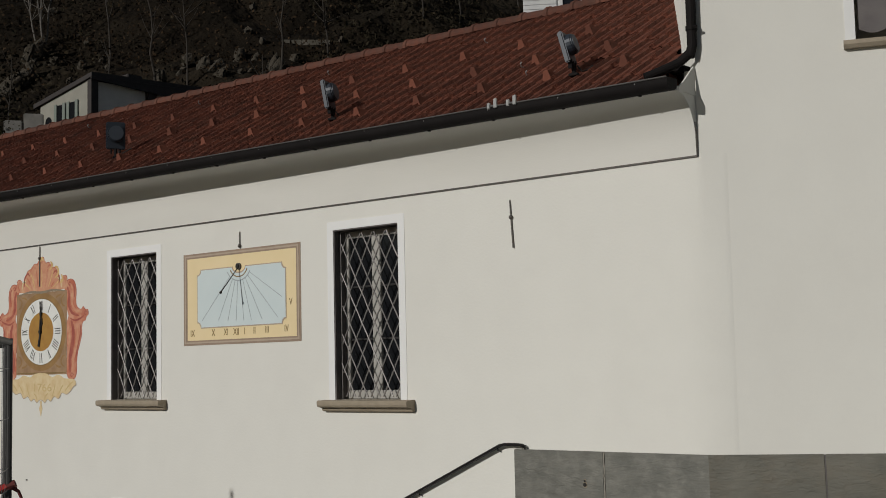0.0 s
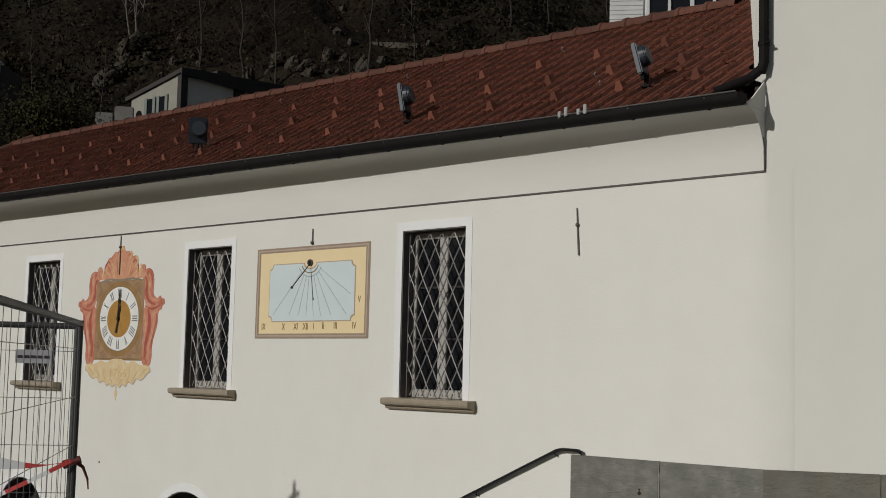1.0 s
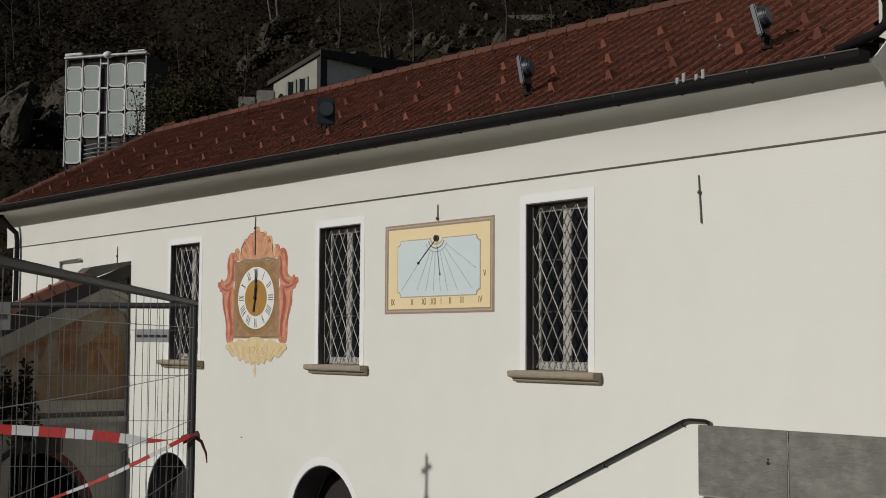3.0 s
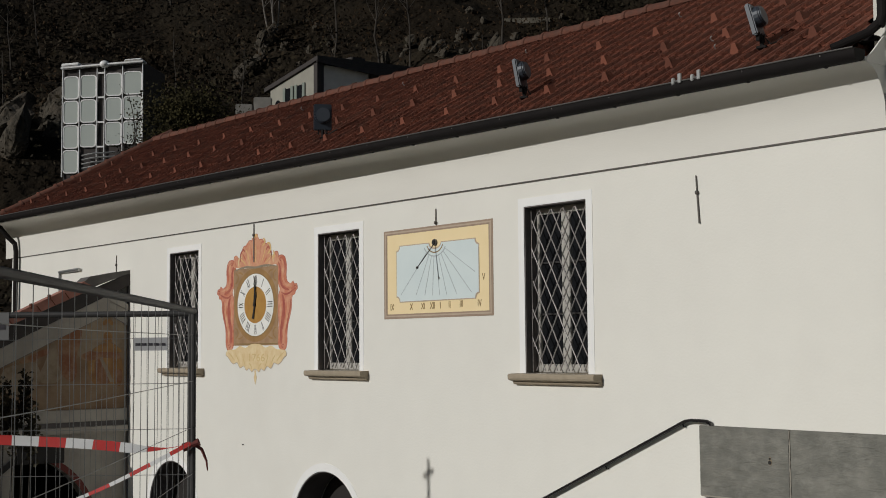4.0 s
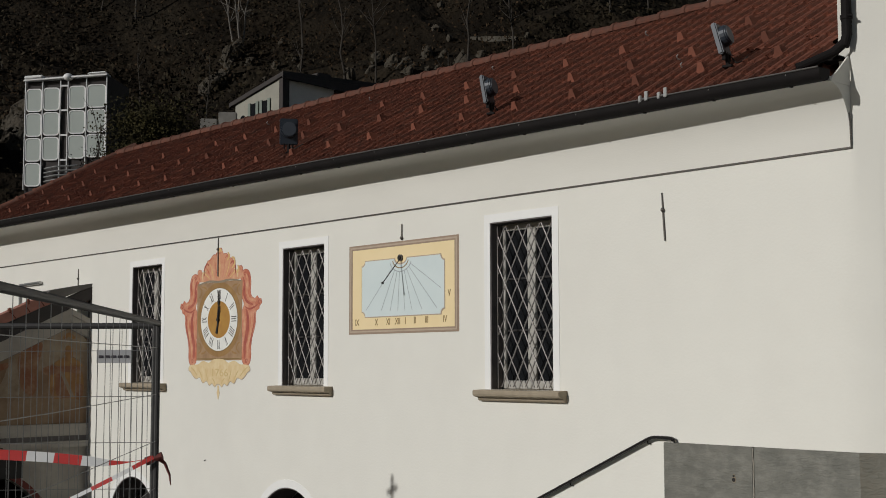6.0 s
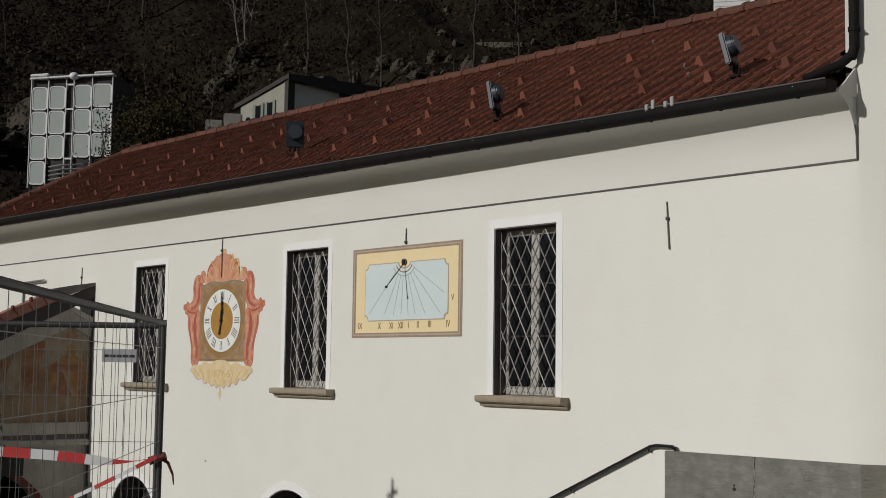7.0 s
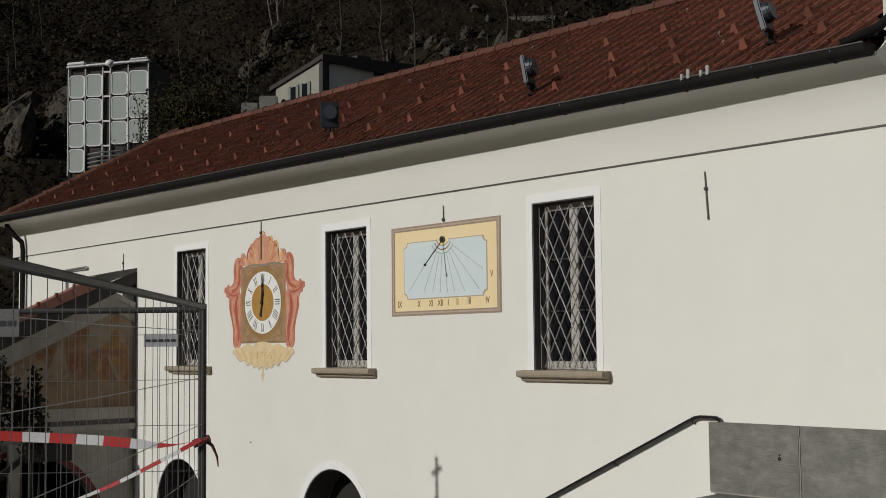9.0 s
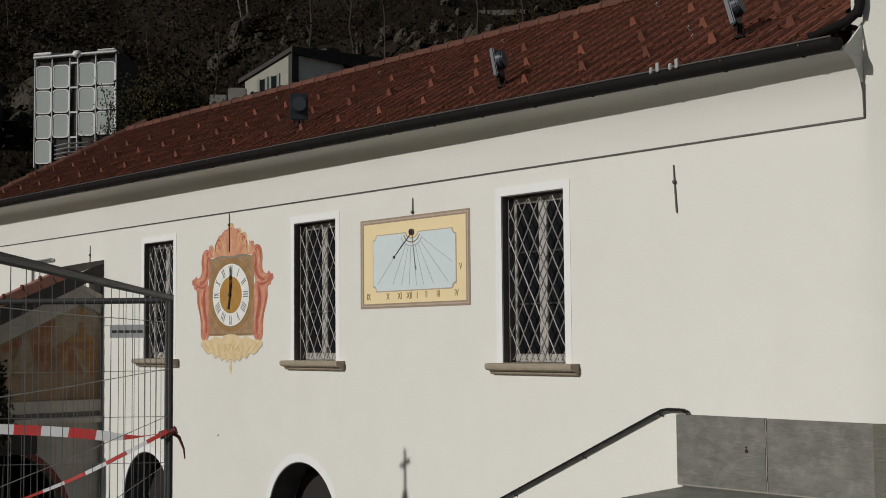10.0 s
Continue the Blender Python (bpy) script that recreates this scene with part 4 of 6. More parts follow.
# the coats of paint lie close to the wall
for ob in CL.children:
    if ob.name.split(".")[0] not in ("hour_hand", "minute_hand", "hub"):
        ob.data.transform(Matrix.Diagonal((1, 0.4, 1, 1)))
for k, digit in enumerate("1766"):
    text_mesh("year_digit", digit, 0.20, Matrix.Translation((KX + 0.03 + 0.125 * (k - 1.5), -0.0062, KZ - 0.785)) @ UPR @ Matrix.Diagonal((1.25, 0.8, 1, 1)), YEAR, CL, "faded ochre painted digit")


nail = mesh_object("wall_nail", tube([(-6.21, -0.001, 0.655), (-6.21, -0.02, 0.645)], 0.007, 7), IRON)
tagged(nail, "small rusty nail in the plaster wall", "nail")


# ---- tie-rod anchors ----
def anchor(x, z_top, z_bot, tilt=0.0):
    a = thing("tie_rod_anchor", "thin dark iron tie-rod anchor on the plaster wall", "anchor", group="tie-rod anchors on the wall")
    zc = z_top - 0.17
    part("rod", tube([(x - tilt * 0.5, -0.010, z_top), (x - tilt * 0.15, -0.011, zc), (x + tilt * 0.5, -0.010, z_bot)], 0.007, 7, 0.010), IRON, a)
    bm = bmesh.new()
    bmesh.ops.create_uvsphere(bm, u_segments=10, v_segments=8, radius=0.022, matrix=Matrix.Translation((x - tilt * 0.15, -0.014, zc)))
    part("knot", bm, IRON, a, smooth=True)


anchor(2.52, 3.735, 3.26, 0.03)
anchor(-1.585, 3.77, 3.575)
anchor(-5.91, 3.93, 3.36)
anchor(-10.62, 3.74, 3.30)

# ---- stone skirting along the landing, on annex and church ----
sk = thing("stone_skirting", "grey gneiss slabs clad along the foot of the wall", "stone cladding", kind="structure")
SLZ0, SLZ1 = LANDING_Z + 0.005, 1.295
for x0, x1 in ((2.50, 3.535), (3.548, 4.632)):
    part("slab", box((x0, -0.05, SLZ0), (x1, -0.002, SLZ1), 0.006), GNEISS, sk)
jr = random.Random(8)
jl = [(3.539 - jr.uniform(0.0, 0.007), SLZ0 + (SLZ1 - 0.006 - SLZ0) * k / 28) for k in range(29)]
jw = [(3.545 + jr.uniform(-0.003, 0.006), z) for x, z in jl][::-1]
part("joint_mortar", sheet_xz(jl + jw, -0.0515, -0.003), MORTAR, sk)
part("bed_mortar", box((2.52, -0.058, LANDING_Z), (4.60, -0.05, LANDING_Z + 0.012)), MORTAR, sk)
for zz, r in ((0.988, 0.019), (1.022, 0.011)):
    part("drill_hole", sheet_xz(ellipse(3.325, zz, r, r, 12), -0.056, -0.049), BLACK_P, sk)
part("drill_stain", sheet_xz(smooth_outline([(3.305, 0.985), (3.312, 1.012), (3.318, 1.036), (3.331, 1.040), (3.340, 1.018), (3.348, 0.992), (3.341, 0.966), (3.326, 0.962), (3.313, 0.968)]), -0.0525, -0.0495), RUST_D, sk)
for k in range(7):
    ob = part("slab", box((-0.012 + 0.98 * k, -0.05, SLZ0), (-0.012 + 0.98 * k + 0.973, -0.002, SLZ1), 0.006), GNEISS_B, sk)
    ob.matrix_local = CH @ pose(0, 0, 0, 0, -0.55, 0)
    ob = part("joint_mortar", box((-0.012 + 0.98 * k + 0.972, -0.047, SLZ0), (-0.012 + 0.98 * k + 0.981, -0.003, SLZ1 - 0.004)), GREY_D, sk)
    ob.matrix_local = CH @ pose(0, 0, 0, 0, -0.55, 0)

# church window
cw = thing("window_church", "church window with dark blind and stone sill", "window", kind="structure")
cw.matrix_world = CH
for lo, hi in (((CW0 - 0.085, -0.005, CZ0), (CW0, 0.004, CZ1 + 0.085)), ((CW1, -0.005, CZ0), (CW1 + 0.085, 0.004, CZ1 + 0.085)), ((CW0, -0.005, CZ1), (CW1, 0.004, CZ1 + 0.085))):
    part("surround", box(lo, hi), PAINT_W, cw, "white painted band")
part("window_sill", sweep_x([(0.2, CZ0 - 0.07), (-0.05, CZ0 - 0.07), (-0.07, CZ0 - 0.04), (-0.05, CZ0), (0.2, CZ0 + 0.004)], CW0 - 0.10, CW1 + 0.10), SANDSTONE, cw, "worn stone sill")
part("backing", box((CW0, 0.30, CZ0), (CW1, 0.34, CZ1)), FRAME_W, cw)
bl = [(CW0 + 0.06, CZ1 - 0.02), (CW0 + 0.06, CZ0 + 0.11)] + [(CW0 + 0.06 + 0.26 * k / 8, CZ0 + 0.11 - 0.045 * math.sin(math.pi * k / 8)) for k in range(1, 9)] + [(CW0 + 0.32 + 0.26 * k / 8, CZ0 + 0.11 - 0.045 * math.sin(math.pi * k / 8)) for k in range(1, 9)] + [(CW0 + 0.58 + 0.30 * k / 8, CZ0 + 0.11 - 0.045 * math.sin(math.pi * k / 8)) for k in range(1, 9)] + [(CW1 - 0.06, CZ1 - 0.02)]
part("blind", sheet_xz([(x - 0.035, z) for x, z in bl], 0.045, 0.055), GREY_D, cw, "dark blue-grey scalloped blind")

# ---- handrail along the stair ----
hr = thing("handrail", "black metal handrail fixed to the wall above the stair", "handrail")
R0, R1, R2 = Vector((2.60, -0.048, 1.340)), Vector((2.36, -0.048, 1.340)), Vector((-3.5, -0.048, 1.340 - 5.86 * 0.455))


def flat_rail(bm, pts, w, h):
    pts = [Vector(p) for p in pts]
    rings = []
    for i, p in enumerate(pts):
        d = (pts[min(i + 1, len(pts) - 1)] - pts[max(i - 1, 0)]).normalized()
        up = Vector((-d.z, 0, d.x)) if d.x > 0 else Vector((d.z, 0, -d.x))
        prof = [(-w, -h), (w, -h), (w, h * 0.5), (w * 0.6, h), (-w * 0.6, h), (-w, h * 0.5)]
        rings.append([bm.verts.new(p + Vector((0, a, 0)) + up * b) for a, b in prof])
    for a, b in zip(rings, rings[1:]):
        for k in range(6):
            bm.faces.new((a[k], a[(k + 1) % 6], b[(k + 1) % 6], b[k]))
    bm.faces.new(rings[0])
    bm.faces.new(rings[-1][::-1])
    return bm


part("rail", flat_rail(bmesh.new(), [(2.63, -0.048, 1.322), (2.60, -0.048, 1.337), R0 - Vector((0.06, 0, 0)), R1 + Vector((0.04, 0, 0)), R1 - Vector((0.03, 0, 0.012)), R2], 0.020, 0.0135), RAIL, hr)
part("end_curl", tube([(2.62, -0.048, 1.330), (2.634, -0.048, 1.316), (2.634, -0.048, 1.297)], 0.010, 6), RAIL, hr)
for k in range(6):
    x = 2.30 - 1.05 * k
    z = 1.345 - (2.36 - x) * 0.455
    part("wall_bracket", tube([(x, -0.048, z - 0.012), (x, -0.040, z - 0.045), (x, -0.002, z - 0.05)], 0.007, 6), RAIL, hr)

# ---- ground levels ----
def slab_plan(name, pts, z, depth, material, label):
    bm = bmesh.new()
    bm.faces.new([bm.verts.new((x, y, z)) for x, y in pts])
    ext = bmesh.ops.extrude_face_region(bm, geom=list(bm.faces))
    bmesh.ops.translate(bm, vec=(0, 0, -depth), verts=[g for g in ext["geom"] if isinstance(g, bmesh.types.BMVert)])
    ob = mesh_object(name, bm, material)
    return tagged(ob, label, "paving", kind="structure")


slab_plan("landing", [(2.62, -0.001), (4.62, -0.001), (4.64 + 0.857 * 12, 0.515 * 12), (17, -1.6), (2.88, -1.6)], LANDING_Z, 2.6, GNEISS, "grey stone landing at the top of the stair")
slab_plan("terrace", [(0.6, -1.602), (18, -1.602), (18, -18), (0.6, -18)], TERRACE_Z, 2.4, PAVING, "granite paved terrace in front of the church")
st = thing("stair", "grey stone stair running down along the wall", "stair", kind="structure")
NS = 15
RZS = (LANDING_Z - COURT_Z) / NS
for k in range(NS - 1):
    z = LANDING_Z - (k + 1) * RZS
    part("step", box((2.615 - 0.36 * (k + 1), -1.59, COURT_Z), (2.615 - 0.36 * k - 0.003, -0.003, z), 0.008), GNEISS, st)

# ---- pipes at the two ends of the gutter ----
dp = thing("downpipe", "dark metal downpipe in the corner of church and annex", "downpipe")
cx, cy = 4.605, -0.035
part("pipe", tube([(cx + 0.02, cy - 0.01, 12.5), (cx + 0.02, cy - 0.01, 4.90), (cx + 0.0, cy - 0.03, 4.80)], 0.045, 12), METAL_D, dp)
part("elbow", tube([(cx, cy - 0.03, 4.83), (cx - 0.07, cy - 0.09, 4.75), (cx - 0.18, cy - 0.20, 4.68), (cx - 0.30, cy - 0.30, 4.62)], 0.042, 12), METAL_D, dp)
for z in (5.06, 7.2, 9.4):
    part("clamp", tube([(cx + 0.02, cy - 0.01, z - 0.02), (cx + 0.02, cy - 0.01, z + 0.02)], 0.053, 12), METAL_D, dp)
    part("clamp_bolt", tube([(cx + 0.05, cy - 0.05, z), (cx + 0.085, cy - 0.03, z)], 0.012, 6), METAL_D, dp)
part("flashing", box((cx - 0.28, cy - 0.02, 4.70), (cx - 0.06, cy + 0.12, 4.74), 0.005), METAL_D, dp)
dp2 = thing("downpipe", "dark metal downpipe curving from the gutter to the wall", "downpipe")
zz = 4.44 + gz(-15.3)
part("pipe", tube([(-15.35, -0.38, zz), (-15.33, -0.36, zz - 0.14), (-15.26, -0.22, zz - 0.33), (-15.22, -0.10, zz - 0.45), (-15.2, -0.08, zz - 0.62), (-15.2, -0.08, COURT_Z)], 0.05, 10), METAL_D, dp2)
for z in (3.6, 1.4, -0.6):
    part("clamp", tube([(-15.2, -0.08, z - 0.02), (-15.2, -0.08, z + 0.02)], 0.058, 10), METAL_D, dp2)

ck = mesh_object("eave_cheek", sweep_x([(-0.004, 4.455), (-0.004, 4.72), (-0.02, 4.72), (-0.20, 4.56), (-0.285, 4.500), (-0.30, 4.462)], 4.602, 4.617), COVE)
tagged(ck, "small plaster cheek closing the eave at the church", "cornice", kind="structure")

# two small clips on the gutter's rim
for x in (2.97, 2.74):
    c = thing("gutter_clip", "small grey metal clip on the gutter rim", "clip", group="clips on the gutter rim")
    z = 4.548 + (4.60 - x) * (RISE - FALL)
    out = SKEW * (WALL_R - x)
    part("plate", box((x - 0.020, -0.490 - out, z - 0.005), (x + 0.020, -0.468 - out, z + 0.085), 0.004), METAL_G, c)
    part("jaw", box((x - 0.105, -0.484 - out, z - 0.005), (x - 0.065, -0.452 - out, z + 0.055), 0.006), METAL_G, c)
    part("bolt", tube([(x - 0.07, -0.468 - out, z + 0.02), (x + 0.01, -0.478 - out, z + 0.02)], 0.009, 6), METAL_G, c)


# ---- floodlights on the roof ----
def floodlight(x, y, heading, tilt, s=1.0):
    f = thing("floodlight", "blue-grey metal floodlight on a bracket on the tiles", "floodlight", pose(x, y, roof_z(x, y) + 0.03, 0, 0, heading), group="floodlights on the roof")
    # local +x is the way the round drum points
    T = Matrix.Translation((0, 0, 0.12)) @ pose(0, 0, 0, 0, tilt, 0)
    part("plate", box((-0.055, -0.13 * s, 0.0), (0.0, 0.13 * s, 0.38 * s), 0.012, T), LAMP_B, f)
    bm = bmesh.new()
    for x0, x1, r in ((0.0, 0.05, 0.122), (0.05, 0.066, 0.112)):
        add_tube(bm, [T @ Vector((x0, 0, 0.22 * s)), T @ Vector((x1, 0, 0.22 * s))], r * s, 20)
    part("drum", bm, LAMP_B, f, "round blue-grey drum")
    part("rim", tube([T @ Vector((0.07, 0, 0.22 * s)), T @ Vector((0.077, 0, 0.22 * s))], 0.100 * s, 20), LAMP_F, f, "pale blue-grey round cover")
    part("foot", box((-0.05, -0.045, -0.01), (0.05, 0.045, 0.015), 0.004), METAL_D, f)
    part("stem", tube([(0, 0, 0), (-0.02, 0, 0.14)], 0.022, 8), METAL_D, f)
    for sy in (-1, 1):
        part("yoke_arm", box((-0.04, sy * 0.06 - 0.01, 0.06), (0.0, sy * 0.06 + 0.01, 0.15), 0.003), METAL_D, f)
    part("cable", tube([(0.02, 0.03, 0.10), (0.06, 0.05, 0.04), (0.10, 0.10, 0.06), (0.12, 0.2, 0.12)], 0.008, 6), BLACK_P, f)
    return f


floodlight(3.17, 0.22, 15, -15, 0.86)
floodlight(-0.23, 0.25, 22, -10, 0.9)
floodlight(-4.62, 0.36, -30, 2, 1.0)

# lamp bracket on the wall
lb = thing("wall_bracket", "pale angled metal bracket fixed to the plaster wall", "bracket")
part("upright", tube([(-13.08, -0.03, 3.08), (-13.08, -0.03, 3.565)], 0.030, 8), METAL_G, lb)
part("arm", tube([(-13.08, -0.03, 3.565), (-12.12, -0.05, 3.575)], 0.030, 8), METAL_G, lb)

# cross on a slender pillar whose shadow falls on the wall
base = Vector((-1.78, 0.0, 0.53)) + TO_SUN * 8.5
wc = thing("wayside_cross", "iron cross on a slender stone pillar", "cross")
BAR = Vector((0.72, 0.69, 0)).normalized()
part("upright", box((base.x - 0.022, base.y - 0.022, base.z - 0.40), (base.x + 0.022, base.y + 0.022, base.z + 0.17)), IRON, wc)
part("bar", tube([base - BAR * 0.145, base + BAR * 0.145], 0.028, 6), IRON, wc)
part("spike", tube([(base.x, base.y, base.z - 0.30), (base.x, base.y, base.z - 0.60)], 0.025, 10, 0.13), IRON, wc)
part("pillar", tube([(base.x, base.y, base.z - 0.601), (base.x, base.y, COURT_Z)], 0.16, 12, 0.22), GNEISS, wc)

# ---- painted shrine beside the annex, in its own shade ----
SHX = -7.0
sh = thing("shrine", "small chapel with weathered fresco under a tiled gable", "chapel", Matrix.Translation((-10.15, -0.03, 0)) @ pose(0, 0, 0, 0, 0, -8.5) @ Matrix.Translation((10.15, 0.03, 0)) @ Matrix.Translation((10.47, -9.93, 2.1)) @ Matrix.Scale(1.165, 4) @ Matrix.Translation((-10.7, 9.93, -2.1)))


def plate_yz(pts, x0, x1):
    """A plate with an outline in y and z, from x0 to x1."""
    bm = bmesh.new()
    vs = [bm.verts.new((x1, y, z)) for y, z in pts]
    for i in range(len(vs)):
        bm.edges.new((vs[i], vs[(i + 1) % len(vs)]))
    bmesh.ops.triangle_fill(bm, use_beauty=True, edges=list(bm.edges))
    ext = bmesh.ops.extrude_face_region(bm, geom=list(bm.faces))
    bmesh.ops.translate(bm, vec=(x0 - x1, 0, 0), verts=[g for g in ext["geom"] if isinstance(g, bmesh.types.BMVert)])
    return bm


def slope_z(y, z_at, tan=0.505):
    return z_at + tan * (y + 1.70)


YL = -5.6
# wall with an arched doorway at its foot
AC_Y, AC_Z, AC_R = -3.0, -0.52, 1.085
arch_pts = [(AC_Y - AC_R, COURT_Z)] + [(AC_Y + AC_R * math.cos(radians(a)), AC_Z + AC_R * math.sin(radians(a))) for a in range(180, -1, -12)] + [(AC_Y + AC_R, COURT_Z)]
outline = [(YL, COURT_Z)] + arch_pts + [(-1.36, COURT_Z), (-1.36, 2.70), (-1.70, 2.86), (YL, slope_z(YL, 2.86))]
part("wall", plate_yz(outline, SHX - 0.35, SHX), GREY_PL, sh, "old grey plaster wall")
part("fresco", plate_yz([(-3.9, 1.20), (-1.42, 1.22), (-1.42, 2.44), (-1.72, 2.60), (-3.9, slope_z(-3.9, 2.60))], SHX + 0.002, SHX + 0.006), FRESCO, sh, "weathered brown fresco")
for k, (paint, label, pts) in enumerate((
        (FRESCO_C, "pale fresco ground", ((-2.14, 2.40), (-1.72, 2.57), (-1.45, 2.42), (-1.44, 2.06), (-1.60, 2.16), (-1.70, 2.20), (-1.86, 2.14), (-2.02, 2.02), (-2.14, 2.00))),
        (FRESCO_R, "red earth fresco patch", ((-2.42, 2.22), (-2.30, 2.32), (-2.10, 2.39), (-2.12, 2.16), (-2.17, 1.98), (-2.16, 1.74), (-2.24, 1.62), (-2.38, 1.74), (-2.42, 1.98))),
        (FRESCO_C, "pale fresco tongue", ((-2.52, 2.20), (-2.46, 2.12), (-2.43, 1.94), (-2.40, 1.66), (-2.56, 1.60), (-2.72, 1.66), (-2.62, 1.90))),
        (FRESCO_R, "red earth fresco patch", ((-2.98, 1.92), (-2.78, 2.03), (-2.60, 2.10), (-2.57, 2.03), (-2.70, 1.97), (-2.84, 1.88))),
        (FRESCO_C, "pale fresco ground", ((-3.20, 1.80), (-2.95, 1.88), (-2.75, 1.90), (-2.68, 1.66), (-2.86, 1.46), (-3.20, 1.50))),
        (FRESCO_O, "ochre fresco patch", ((-2.00, 1.98), (-1.86, 2.00), (-1.70, 2.02), (-1.52, 1.98), (-1.48, 1.72), (-1.54, 1.52), (-1.72, 1.50), (-1.90, 1.58), (-1.98, 1.72))))):
    part("fresco_patch", plate_yz(smooth_outline(pts, 4), SHX + 0.0065, SHX + 0.0085 + 0.0002 * k), paint, sh, label)
for k, (paint, label, pts) in enumerate((
        (FRESCO_O, "ochre fresco patch", ((-1.77, 2.30), (-1.72, 2.35), (-1.66, 2.31), (-1.65, 2.20), (-1.71, 2.17), (-1.76, 2.21))),
        (FRESCO_O, "ochre fresco ring", ((-1.80, 2.47), (-1.71, 2.54), (-1.62, 2.47), (-1.66, 2.44), (-1.71, 2.48), (-1.76, 2.44))),
        (FRESCO_O, "ochre fresco patch", ((-1.92, 2.08), (-1.78, 2.17), (-1.64, 2.17), (-1.50, 2.06), (-1.62, 2.02), (-1.80, 2.04))),
        (FRESCO_R, "dark red fresco fold", ((-2.10, 1.99), (-1.98, 2.06), (-1.86, 2.04), (-1.70, 2.05), (-1.54, 2.02), (-1.54, 1.94), (-1.72, 1.96), (-1.88, 1.94), (-2.02, 1.92))),
        (FRESCO_R, "red earth fresco patch", ((-1.90, 1.90), (-1.80, 1.92), (-1.66, 1.62), (-1.86, 1.60))),
        (FRESCO_R, "red earth fresco patch", ((-1.60, 1.76), (-1.50, 1.78), (-1.50, 1.62), (-1.58, 1.62))),
        (FRESCO, "brown fresco fold", ((-1.98, 1.54), (-1.80, 1.58), (-1.56, 1.56), (-1.50, 1.42), (-1.60, 1.30), (-1.86, 1.34), (-2.02, 1.40))))):
    part("fresco_patch", plate_yz(smooth_outline(pts, 4), SHX + 0.0100, SHX + 0.0115 + 0.0002 * k), paint, sh, label)
part("fresco_patch", plate_yz([(-1.84, 1.97), (-1.79, 1.97), (-1.61, 1.60), (-1.67, 1.60)], SHX + 0.0132, SHX + 0.0142), FRESCO_C, sh, "pale fresco band")
# mouldings: raking cornice in three steps with its short return, string courses
for z0, z1, d in ((2.615, 2.700, 0.020), (2.703, 2.800, 0.036), (2.803, 2.890, 0.055)):
    part("raking_moulding", plate_yz([(YL, slope_z(YL, z0)), (-1.70, z0), (-1.70, z1), (YL, slope_z(YL, z1))], SHX + 0.001, SHX + d), GREY_PL, sh)
    part("raking_moulding", plate_yz([(-1.698, z0), (-1.42, z0 - 0.14), (-1.42, z1 - 0.14), (-1.698, z1)], SHX + 0.001, SHX + d), GREY_PL, sh)
# the shadow below the raking cornice, laid on as a dark strip
part("raking_shadow_gap", plate_yz([(YL, slope_z(YL, 2.598)), (-1.72, 2.598), (-1.44, 2.45), (-1.44, 2.462), (-1.72, 2.612), (YL, slope_z(YL, 2.612))], SHX + 0.001, SHX + 0.012), GREY_D, sh, "dark strip standing for the cornice's shadow")
part("string_course", plate_yz([(YL, 0.99), (-1.42, 1.05), (-1.42, 1.215), (YL, 1.175)], SHX + 0.001, SHX + 0.05), GREY_PL, sh)
part("string_course", plate_yz([(YL, 0.92), (-1.42, 0.975), (-1.42, 1.045), (YL, 0.985)], SHX + 0.001, SHX + 0.015), GREY_D, sh)
part("string_course", plate_yz([(YL, 0.82), (-1.42, 0.885), (-1.42, 0.970), (YL, 0.915)], SHX + 0.001, SHX + 0.09), GREY_PL, sh)
# right corner: its shade is given as a strip of dark grey
part("pilaster", plate_yz([(-1.41, COURT_Z), (-1.30, COURT_Z), (-1.335, 3.05), (-1.415, 3.05)], SHX - 0.35, SHX + 0.05), GREY_D, sh, "corner strip with its shade put into dark grey")
# doorway: a porch behind the arch, its shade put into near-black surfaces
part("doorway", plate_yz([(-4.3, COURT_Z), (-4.3, 0.75), (-1.75, 0.75), (-1.75, COURT_Z)], SHX - 1.62, SHX - 1.55), DARKP, sh, "back of the porch with its shade coloured in")
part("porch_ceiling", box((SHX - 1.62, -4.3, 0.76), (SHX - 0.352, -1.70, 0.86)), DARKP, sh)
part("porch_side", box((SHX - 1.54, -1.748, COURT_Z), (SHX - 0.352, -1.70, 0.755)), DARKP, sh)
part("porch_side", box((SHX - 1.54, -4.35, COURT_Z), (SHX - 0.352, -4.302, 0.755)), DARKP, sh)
ring = [[(AC_Y + r * math.cos(radians(a)), AC_Z + r * math.sin(radians(a))) for a in range(0, 181, 6)] for r in (AC_R + 0.001, AC_R + 0.085)]
bm = bmesh.new()
va = [bm.verts.new((SHX + 0.02, y, z)) for y, z in ring[0]]
vb = [bm.verts.new((SHX + 0.02, y, z)) for y, z in ring[1]]
for i in range(len(va) - 1):
    bm.faces.new((va[i], va[i + 1], vb[i + 1], vb[i]))
ext = bmesh.ops.extrude_face_region(bm, geom=list(bm.faces))
bmesh.ops.translate(bm, vec=(-0.2, 0, 0), verts=[g for g in ext["geom"] if isinstance(g, bmesh.types.BMVert)])
part("arch_band", bm, MAROON, sh, "maroon painted arch band")
part("door_canopy", box((SHX + 0.022, -3.02, 0.47), (SHX + 0.16, -2.36, 0.75), 0.008), DARKP, sh, "dark board over the doorway")
part("timber_post", box((SHX + 0.022, -3.24, COURT_Z), (SHX + 0.10, -3.06, 0.74), 0.008), GREY_PL, sh, "weathered grey timber post")
